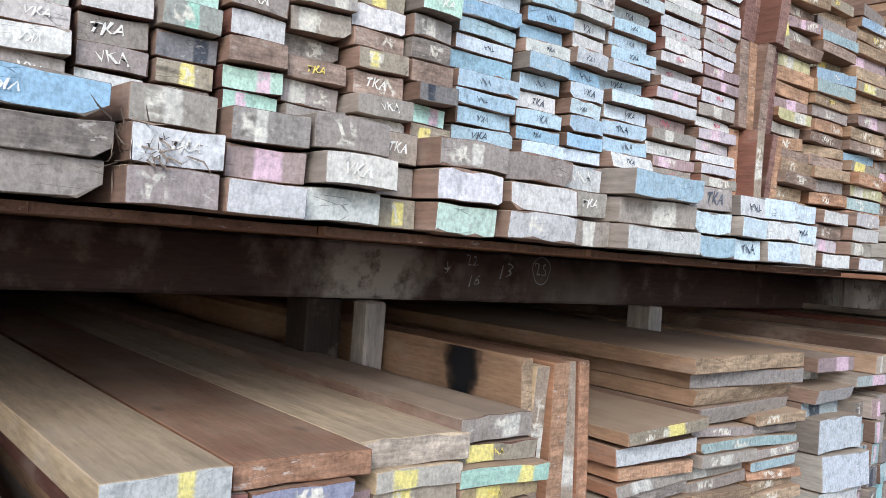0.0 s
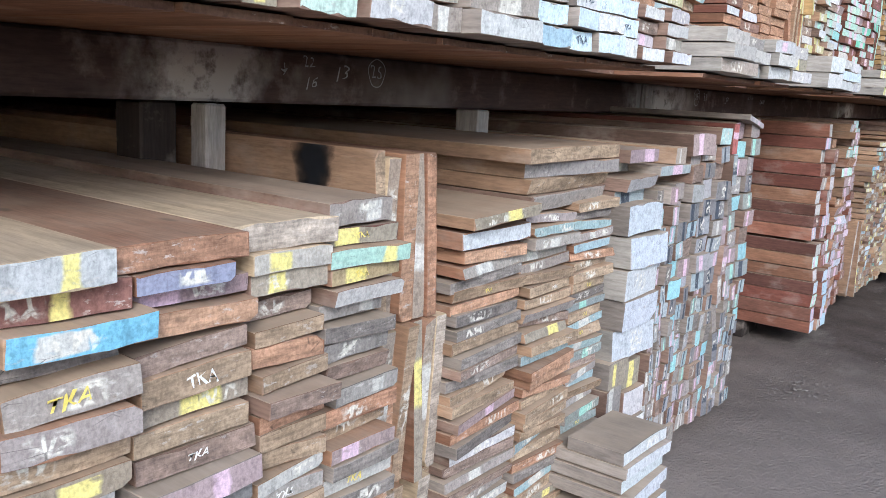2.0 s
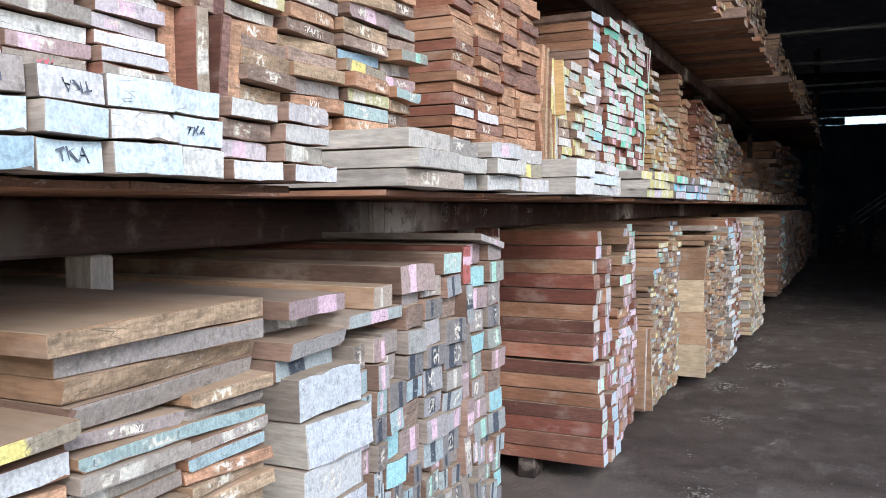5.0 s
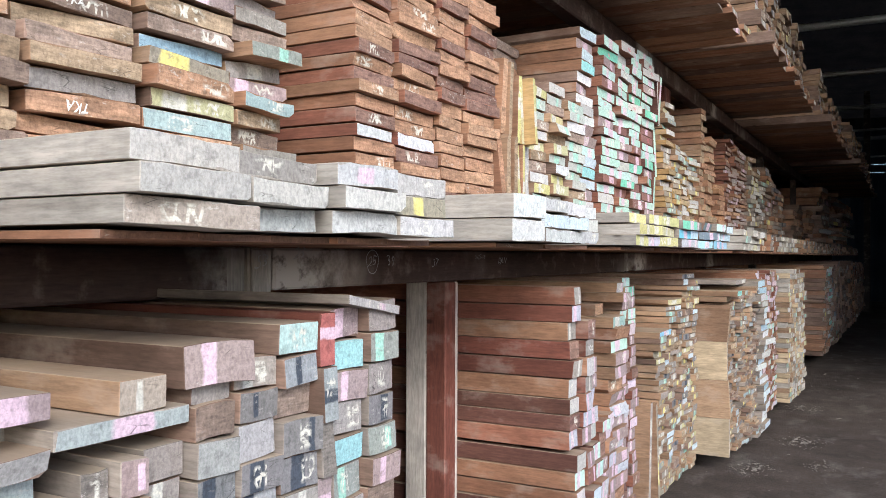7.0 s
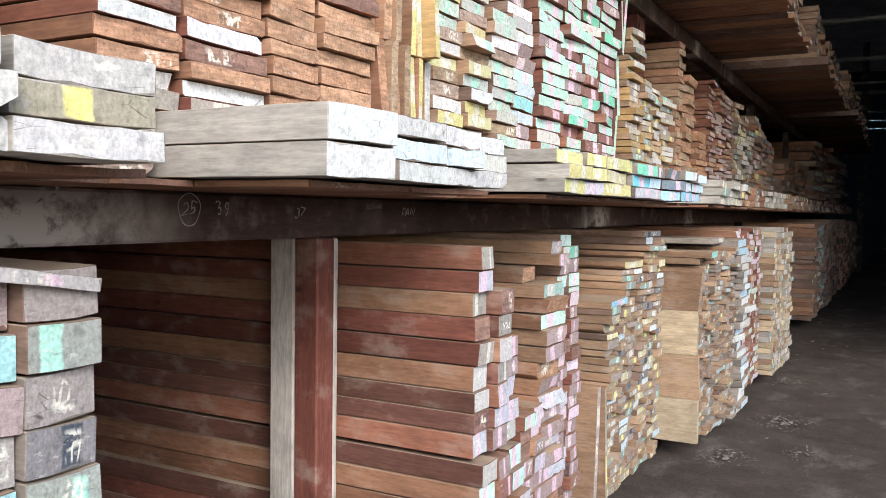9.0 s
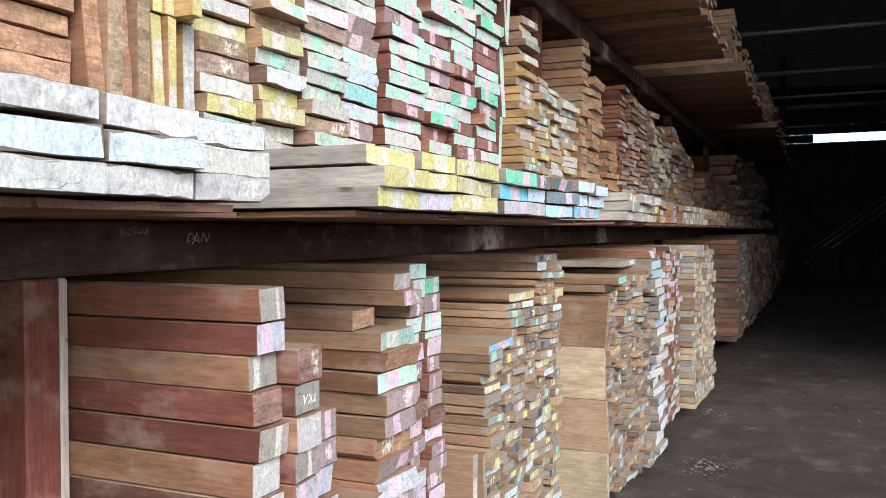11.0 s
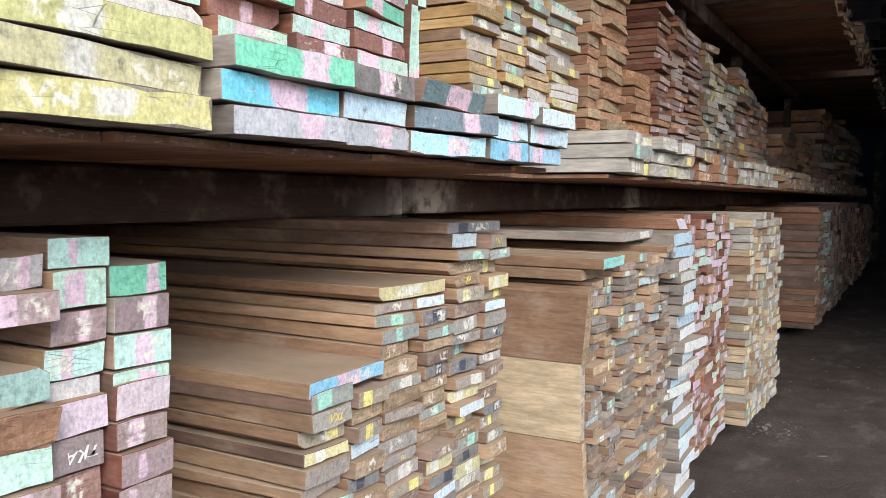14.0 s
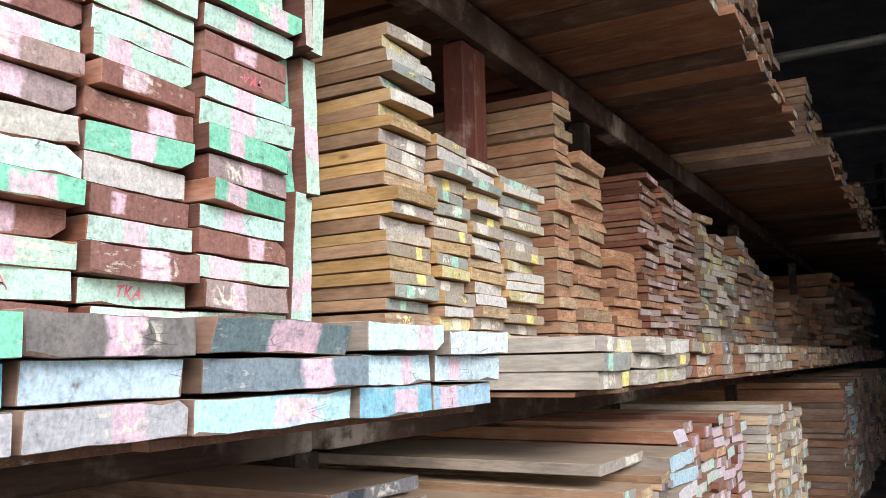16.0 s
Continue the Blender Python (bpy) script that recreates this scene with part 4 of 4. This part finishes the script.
# ---- lumber on the upper rack: planks that jut out, then the stacks on them ----
GRPU, GRPP = "lumber stacks on the upper rack", "jutting planks on the upper rack"
PB = 1.536
JUT = [  # y0, y1, layers, palette, wood, x, mark
    (-1.60, -1.20, 3, "worn", "grey", -1.03, 1), (-1.195, -0.955, 3, "worn", "grey", -1.03, 1), (-0.95, -0.725, 3, "worn", "grey", -1.03, 1), (-0.72, -0.60, 3, "worn", "brown", -1.03, 1),
    (-0.595, -0.475, 3, "greywhite", "brown", -1.03, 1), (-0.47, -0.34, 3, "white", "grey", -1.03, 1), (-0.335, -0.265, 3, "worn", "brown", -1.06, 1), (-0.26, -0.118, 3, "white", "brown", -1.03, 0),
    (-0.113, 0.056, 3, "white", "brown", -1.03, 0), (0.06, 0.166, 3, "greywhite", "brown", -1.05, 1), (0.17, 0.412, 3, "whiteblue", "grey", -1.02, 0), (0.416, 0.558, 3, "blue", "grey", -1.03, 2),
    (0.562, 0.677, 3, "whiteblue", "grey", -1.03, 2), (0.681, 0.814, 3, "whiteblue", "grey", -1.04, 2), (0.818, 0.935, 3, "whiteblue", "grey", -1.04, 2), (0.94, 1.08, 4, "pinkwhite", "brown", -1.03, 0),
    (1.085, 1.23, 4, "pinkwhite", "brown", -1.02, 0),
    (1.585, 1.84, 3, "greywhite", "pale", -1.02, 0), (1.845, 2.095, 3, "greywhite", "pale", -1.05, 0), (2.10, 2.32, 3, "greywhite", "pale", -1.03, 0), (2.325, 2.55, 3, "greywhite", "pale", -1.03, 0),
    (2.95, 3.20, 2, "white", "pale", -1.03, 0), (3.21, 3.46, 3, "white", "grey", -1.05, 0), (3.47, 3.68, 3, "white", "grey", -1.06, 0), (3.69, 3.90, 3, "greywhite", "grey", -1.08, 0),
    (4.20, 4.445, 3, "yellow", "pale", -1.03, 0), (4.45, 4.66, 3, "yellow", "grey", -1.03, 0), (4.665, 5.0, 3, "yellow", "grey", -1.03, 0),
    (5.005, 5.30, 3, "bluepink", "grey", -1.03, 0), (5.305, 5.54, 3, "bluepink", "brown", -1.04, 0), (5.545, 5.86, 3, "bluepink", "brown", -1.03, 0), (5.865, 6.08, 3, "bluepink", "grey", -1.02, 0), (6.085, 6.34, 3, "bluepink", "grey", -1.02, 0)]
s = None
COATS = {
    -0.95: [OLD, (0.13, 0.085, 0.07, 0.03), BLU2], -0.72: [OLD, WHT, OLDW], -0.595: [WHT, OLDP, OLDW], -0.47: [WHT, (0.62, 0.60, 0.53, 0.1), OLD], -0.335: [OLDY, OLD, OLDY],
    -0.26: [(0.60, 0.72, 0.63, 0.9), WHT, OLDW], -0.113: [WHT2, WHT, OLD], 0.06: [OLDW, OLDW, WHT], 0.17: [WHT, OLDW, BLU], 0.416: [BLU, SKY, OLDW],
    0.562: [SKY, SKY, WHT], 0.681: [SKY, WHT, SKY], 0.818: [WHT, SKY, SKY],
    1.585: [(0.34, 0.28, 0.24, 0.1), (0.50, 0.485, 0.465, 0.9), WHT2], 1.845: [(0.50, 0.485, 0.465, 0.9), WHT2, OLD], 2.10: [WHT2, (0.50, 0.49, 0.46, 0.9), (0.50, 0.48, 0.46, 0.35)], 2.95: [WHT, WHT],
    4.20: [YEL, YEL, YEL], 4.45: [LIL, YEL, YEL], 4.665: [YEL, YEL2, YEL], 5.005: [LIL, CYAN, GRN], 5.305: [LIL, (0.55, 0.72, 0.80, 0.1), (0.22, 0.20, 0.20, 0.4)],
    5.545: [(0.42, 0.66, 0.76, 0.4), (0.20, 0.26, 0.29, 0.4), (0.17, 0.25, 0.28, 0.4)], 6.085: [(0.40, 0.58, 0.70, 0.4), (0.50, 0.60, 0.68, 0.4), SKY], 5.865: [(0.26, 0.52, 0.66, 0.4), (0.52, 0.64, 0.68, 0.4), (0.52, 0.70, 0.66, 0.4)],
}
for k, (y0, y1, n, pal, wd, x, mk) in enumerate(JUT):
    if k % 4 == 0:
        s = stack_of("thick planks jutting from the rack, painted ends", GRPP, "plank_tier")
    marks = [None, [TKA_W, VKA_W], [TKA_K, VKA_K]][mk]
    column(s, y0, y1, PB, PB + 0.142, x, 0.142 / n, wd, pal, length=2.6, seed=200 + k, jx=0.018, marks=marks, often=0.35, vary=0.06, wobble=0.7, paints=COATS.get(y0))
s = stack_of("thin floor boards of the upper rack, set back", GRPP, "plank_tier")
for y0, y1 in ((1.25, 1.55), (2.58, 2.93), (3.92, 4.14), (6.30, 6.96)):
    column(s, y0, y1, PB, PB + 0.142, -1.45, 0.047, ["grey", "brown"], "worn", n=2, seed=190)
for y0, y1 in ((-1.6, 1.0), (1.0, 3.6), (3.6, 6.6), (6.6, 9.8), (9.8, 14.0), (14.0, 25.6)):
    n = int((y1 - y0) / 0.2)
    for i in range(n):
        a = y0 + (y1 - y0) * i / n
        back = any(p < a + 0.1 < q for p, q in ((1.2, 1.62), (2.5, 3.0), (3.85, 4.25), (6.3, 7.0)))
        board(s, (-1.40 if back else -1.10) - 0.01 * (i % 3), a + 0.1, PB - 0.011, (y1 - y0) / n * 0.99, 0.014, 2.4, "rust", (0.17, 0.09, 0.06, 0.9), rr, 0.1)
k = 0
for y0, y1, wd, pal in ((6.98, 8.1, "pale", "greygold"), (8.15, 9.6, "rust", "worn"), (9.65, 11.2, "pale", "greygold"), (11.3, 13.8, "tan", "worn"), (13.9, 17.5, "brown", "worn"), (17.6, 25.6, "brown", "worn")):
    s = stack_of("thin boards jutting from the rack", GRPP, "plank_tier")
    n = max(4, int((y1 - y0) / 0.22))
    for i in range(n):
        a = y0 + (y1 - y0) * i / n
        column(s, a, a + (y1 - y0) / n, PB, PB + 0.15, -1.06 - 0.05 * (y0 > 8) - 0.01 * (i % 3), 0.05, wd, pal, seed=240 + k, jx=0.03)
        k += 1

UB = 1.68
FX = -1.49


def upper(label, cols, wood, pal, t, seed, marks=None, often=0.0, **kw):
    s = stack_of(label, GRPU)
    for i, c in enumerate(cols):
        y0, y1, zt = c[:3]
        x = c[3] if len(c) > 3 else FX
        column(s, y0, y1, UB, zt, x, t, wood, pal, seed=seed + i, marks=marks, often=often, **kw)
    return s


GM = ["brown", "grey", "brown", "brown", "maroon"]
upper("brown and grey planks, painted ends marked in white", [(-1.5, -1.25, 2.5), (-1.24, -1.0, 2.5), (-0.99, -0.805, 2.5), (-0.80, -0.668, 2.48), (-0.66, -0.535, 2.5)], GM, "greymix", 0.046, 300, [TKA_W, VKA_W, TKA_Y], 0.25, jx=0.028, wobble=1.6)
upper("brown and grey planks, ends daubed green, yellow and white", [(-0.53, -0.415, 2.5), (-0.41, -0.287, 2.5), (-0.28, -0.14, 2.48), (-0.135, 0.0, 2.5), (0.005, 0.12, 2.5)], GM, "greymix", 0.045, 310, [TKA_W, VKA_W, TKA_Y], 0.25, jx=0.03, wobble=1.6)
upper("boards with pale blue ends lettered in black", [(0.135, 0.333, 2.5), (0.345, 0.50, 2.5), (0.51, 0.65, 2.5), (0.66, 0.845, 2.5)], ["grey", "brown"], "blue", 0.039, 320, [TKA_K, VKA_K], 0.72, jx=0.022, wobble=0.9, skip=0.03)
upper("brown boards with whitewashed ends, red marks", [(0.86, 1.065, 2.55), (1.07, 1.275, 2.6)], ["maroon", "brown"], "pinkwhite", 0.035, 330, [TKA_P], 0.22, jx=0.018, wobble=0.8)
s = stack_of("boards set on edge, brown with white edges", GRPU)
standing(s, 1.275, 1.50, UB, 2.52, FX + 0.01, 0.05, ["rust", "brown", "maroon"], "edge", seed=21, tiers=3)
upper("brown planks with yellow and blue daubed ends, uneven", [(1.51, 1.73, 2.45), (1.735, 2.01, 2.5), (2.02, 2.295, 2.5), (2.30, 2.515, 2.55)], ["brown", "tan", "rust", "tan"], "mixed", 0.043, 340, [TKA_W, TKA_Y], 0.12, jx=0.03, wobble=2.2)
s = upper("red-brown hardwood boards, bare sawn ends, some white", [(2.82, 3.05, 2.66), (3.055, 3.335, 2.6)], ["rust", "rust", "red"], "plain", 0.043, 350, jx=0.012, wobble=0.9, paints=[OLDW, WHT, RAW, RAW, WHT, RAW])
for y0, y1, zt, q in ((3.34, 3.555, 2.55, 353), (3.56, 3.82, 2.49, 354)):
    column(s, y0, y1, UB, zt, FX, 0.045, ["rust", "rust", "red"], "plain", seed=q, jx=0.012, wobble=0.9)
s = stack_of("reddish and yellow slats standing on edge", GRPU)
standing(s, 3.835, 4.02, UB, 2.32, FX, 0.045, ["rust", "tan"], "plain", seed=22, tiers=2)
standing(s, 4.03, 4.17, UB, 2.27, FX, 0.04, ["rust", "gold"], "yellow", seed=23, tiers=2)
s = upper("boards with mint, white and yellow ends", [(4.19, 4.40, 2.25), (4.405, 4.62, 2.32), (4.625, 4.86, 2.28)], ["brown", "tan"], "greenyellow", 0.048, 360, jx=0.020, wobble=1.2)
column(s, 4.86, 5.10, UB, 2.66, FX - 0.02, 0.055, ["rust", "brown"], "bluewhite", seed=364, jx=0.03)
column(s, 4.45, 4.84, 2.36, 2.60, FX - 0.35, 0.055, ["rust", "brown"], "plain", seed=365, jx=0.03)
upper("dark red boards, ends painted pale green and pink", [(5.14, 5.44, 2.70), (5.45, 5.70, 2.74), (5.71, 5.96, 2.76), (5.97, 6.25, 2.78)], ["maroon", "red"], "mint", 0.052, 370, [TKA_P], 0.08, jx=0.018, wobble=1.2)
s = stack_of("slats on edge with mint painted ends", GRPU)
standing(s, 6.26, 6.36, UB, 2.70, FX, 0.045, ["maroon"], "mint", seed=24, tiers=3)
upper("golden thin boards, weathered daubed ends", [(6.70, 6.94, 2.61, -1.53), (6.945, 7.17, 2.33, -1.52), (7.175, 7.42, 2.30, -1.52), (7.425, 7.76, 2.28, -1.52)], ["gold", "tan"], "greygold", 0.038, 380, [TKA_Y], 0.15, jx=0.022)
upper("tall stack of orange-brown boards, bare ends", [(7.97, 8.16, 2.74, -1.55), (8.17, 8.55, 2.5, -1.54)], ["rust", "tan"], "plain", 0.05, 390, jx=0.02)
upper("low pile of orange-brown boards, bare ends", [(8.62, 9.0, 2.15, -1.52)], ["rust", "orange"], "plain", 0.045, 398, jx=0.02)
upper("dark red boards, pale chalked ends", [(9.28, 9.6, 2.66, -1.57), (9.61, 9.95, 2.62, -1.56), (9.96, 10.45, 2.6, -1.56)], ["red", "rust", "red"], "redthin", 0.036, 400, jx=0.025)
upper("yellowish thin weathered boards, stacked", [(10.55, 10.9, 2.58, -1.55), (10.91, 11.3, 2.5, -1.55), (11.31, 11.8, 2.4, -1.55)], ["tan", "grey"], "greygold", 0.05, 410, jx=0.025)
upper("brown boards with grey ends", [(11.95, 12.5, 2.62, -1.56), (12.51, 13.1, 2.5, -1.56), (13.11, 13.7, 2.4, -1.56)], ["brown", "rust"], "worn", 0.055, 420, jx=0.025)
upper("dusty brown boards, low stack", [(14.2, 14.9, 2.15, -1.5), (15.0, 15.7, 2.3, -1.5), (15.8, 16.6, 2.1, -1.5), (16.7, 17.5, 2.3, -1.5)], ["rust", "brown"], "plain", 0.07, 430, jx=0.05)
upper("far brown boards reaching the upper tier", [(17.7, 18.9, 2.8, -1.4), (19.0, 20.4, 2.7, -1.4), (20.5, 22.3, 2.85, -1.35), (22.4, 25.5, 2.8, -1.3)], ["rust", "brown"], "worn", 0.085, 440, jx=0.05)

# ---- top tier of lumber under the roof ----
GRPT = "lumber on the top tier"
for k, (y0, y1, zb, x, h) in enumerate(((4.0, 7.06, 3.03, -1.03, 0.55), (7.2, 10.62, 3.05, -0.88, 0.75), (11.3, 15.7, 3.05, -0.78, 0.6), (16.3, 25.6, 3.05, -0.68, 0.7))):
    s = stack_of("boards on the top tier, seen from below, grey ends", GRPT)
    block("floor_plank", (-3.6, x + 0.02, y0, y0 + 0.06, zb, zb + 0.085), MATS["brown"][0], s, bev=0.005)
    n = int((y1 - y0 - 0.07) / (0.2 if k < 2 else 0.3))
    for i in range(n):
        a = y0 + 0.07 + (y1 - y0 - 0.07) * i / n
        c = a + (y1 - y0 - 0.07) / n
        column(s, a, c, zb, zb + 0.09, x, 0.045, ["rust", "brown"], "worn", seed=500 + 20 * k + i, jx=0.03, length=2.7)
        column(s, a, c, zb + 0.092, zb + h - 0.1 * (i % 3), x - 0.12, 0.06, ["brown", "tan"], "worn", seed=700 + 20 * k + i, jx=0.028, length=2.6)

# ---- clutter ----
def heap(label, x, y, r, n, seed, name="rubble_heap"):
    rnd = random.Random(seed)
    bm = bmesh.new()
    for _ in range(n):
        a, d = rnd.uniform(0, 2 * math.pi), r * math.sqrt(rnd.random())
        q = rnd.uniform(0.004, 0.016) * (1.3 - d / r)
        mtx = Matrix.Translation((x + d * math.cos(a), y + d * math.sin(a) * 1.4, 0.011)) @ Euler((rnd.uniform(-0.3, 0.3), rnd.uniform(-0.3, 0.3), rnd.uniform(0, 6))).to_matrix().to_4x4() @ Matrix.Diagonal((q * rnd.uniform(0.8, 3.0), q, q * rnd.uniform(0.2, 0.5), 1))
        for v in bmesh.ops.create_icosphere(bm, subdivisions=1, radius=0.7, matrix=mtx)["verts"]:
            v.co += Vector([rnd.uniform(-0.2, 0.2) * q for _ in range(3)])
            v.co.z = max(0.001, v.co.z)
    return tagged(link_mesh(name, bm, RUBBLE), label, "rubble", kind="stuff")


for k, (x, y, r, n) in enumerate(((-0.86, 5.84, 0.10, 45), (-0.95, 6.9, 0.12, 60), (-0.75, 8.0, 0.14, 60), (-1.05, 3.3, 0.12, 40), (-0.75, 4.2, 0.07, 25), (-0.55, 7.2, 0.08, 25), (-0.9, 9.6, 0.15, 50))):
    heap("pale wood chips and crumbs on the earth", x, y, r * 1.5, n * 2, 30 + k)
rnd = random.Random(77)
bm = bmesh.new()
for _ in range(420):
    x, y = rnd.uniform(-1.0, 3.5), rnd.uniform(-2, 22)
    q = rnd.uniform(0.004, 0.013)
    mtx = Matrix.Translation((x, y, 0.013)) @ Euler((rnd.uniform(-0.2, 0.2), rnd.uniform(-0.2, 0.2), rnd.uniform(0, 6))).to_matrix().to_4x4() @ Matrix.Diagonal((q * rnd.uniform(1, 4), q, q * 0.4, 1))
    bmesh.ops.create_cube(bm, size=1.0, matrix=mtx)
tagged(link_mesh("wood_chips", bm, RUBBLE), "scattered pale wood chips on the earth", "chips", kind="stuff")

# tuft of dry fibre on a plank end
rnd = random.Random(5)
bm = bmesh.new()
for _ in range(90):
    base = Vector((-1.035 + rnd.gauss(0, 0.012), -0.69 + rnd.gauss(0, 0.025), 1.60 + rnd.gauss(0, 0.014)))
    d = Vector((rnd.uniform(0.2, 1), rnd.uniform(-1, 1), rnd.uniform(-0.9, 0.9))).normalized() * rnd.uniform(0.015, 0.055)
    mid = base + d * 0.6 + Vector((0, 0, rnd.uniform(-0.01, 0.01)))
    w = Vector((0, 0.0007, 0.0009))
    a, b, c = [bm.verts.new(p) for p in (base - w, base + w, mid + w)]
    e, f = bm.verts.new(mid - w), bm.verts.new(base + d)
    bm.faces.new((a, b, c, e))
    bm.faces.new((e, c, f))
tagged(link_mesh("fibre_tuft", bm, STRAW), "tuft of dry dark fibre on a plank end", "fibre", kind="stuff")

# leaning battens and bundles against the end wall
for k, (x0, z1) in enumerate(((-0.2, 2.1), (0.05, 2.35), (0.35, 2.4))):
    bm = bmesh.new()
    add_box(bm, -0.02, 0.02, -0.015, 0.015, 0, 2.6, bev=0.003)
    ob = tagged(link_mesh("batten", bm, MATS["pale"][0]), "pale thin batten leaning on the end wall", "batten", "leaning battens")
    ob.matrix_world = pose(x0, 31.3 + 0.1 * k, 0.9, 12, 52, 0)
for k, (x, y) in enumerate(((-0.4, 30.6), (0.1, 30.8), (0.7, 30.5), (1.4, 30.7))):
    s = tagged(stack_of("dark dusty offcut bundle by the end wall", "", "offcut_bundle"), category="offcuts")
    block("bundle_body", (x, x + 0.42, y, y + 0.5, 0, 0.6), DARK, s, bev=0.03, rough=0.03, seed=k)
    block("bundle_cap", (x + 0.05, x + 0.38, y + 0.05, y + 0.45, 0.58, 0.9 - 0.1 * (k % 2)), DARK, s, bev=0.03, rough=0.03, seed=k + 9)
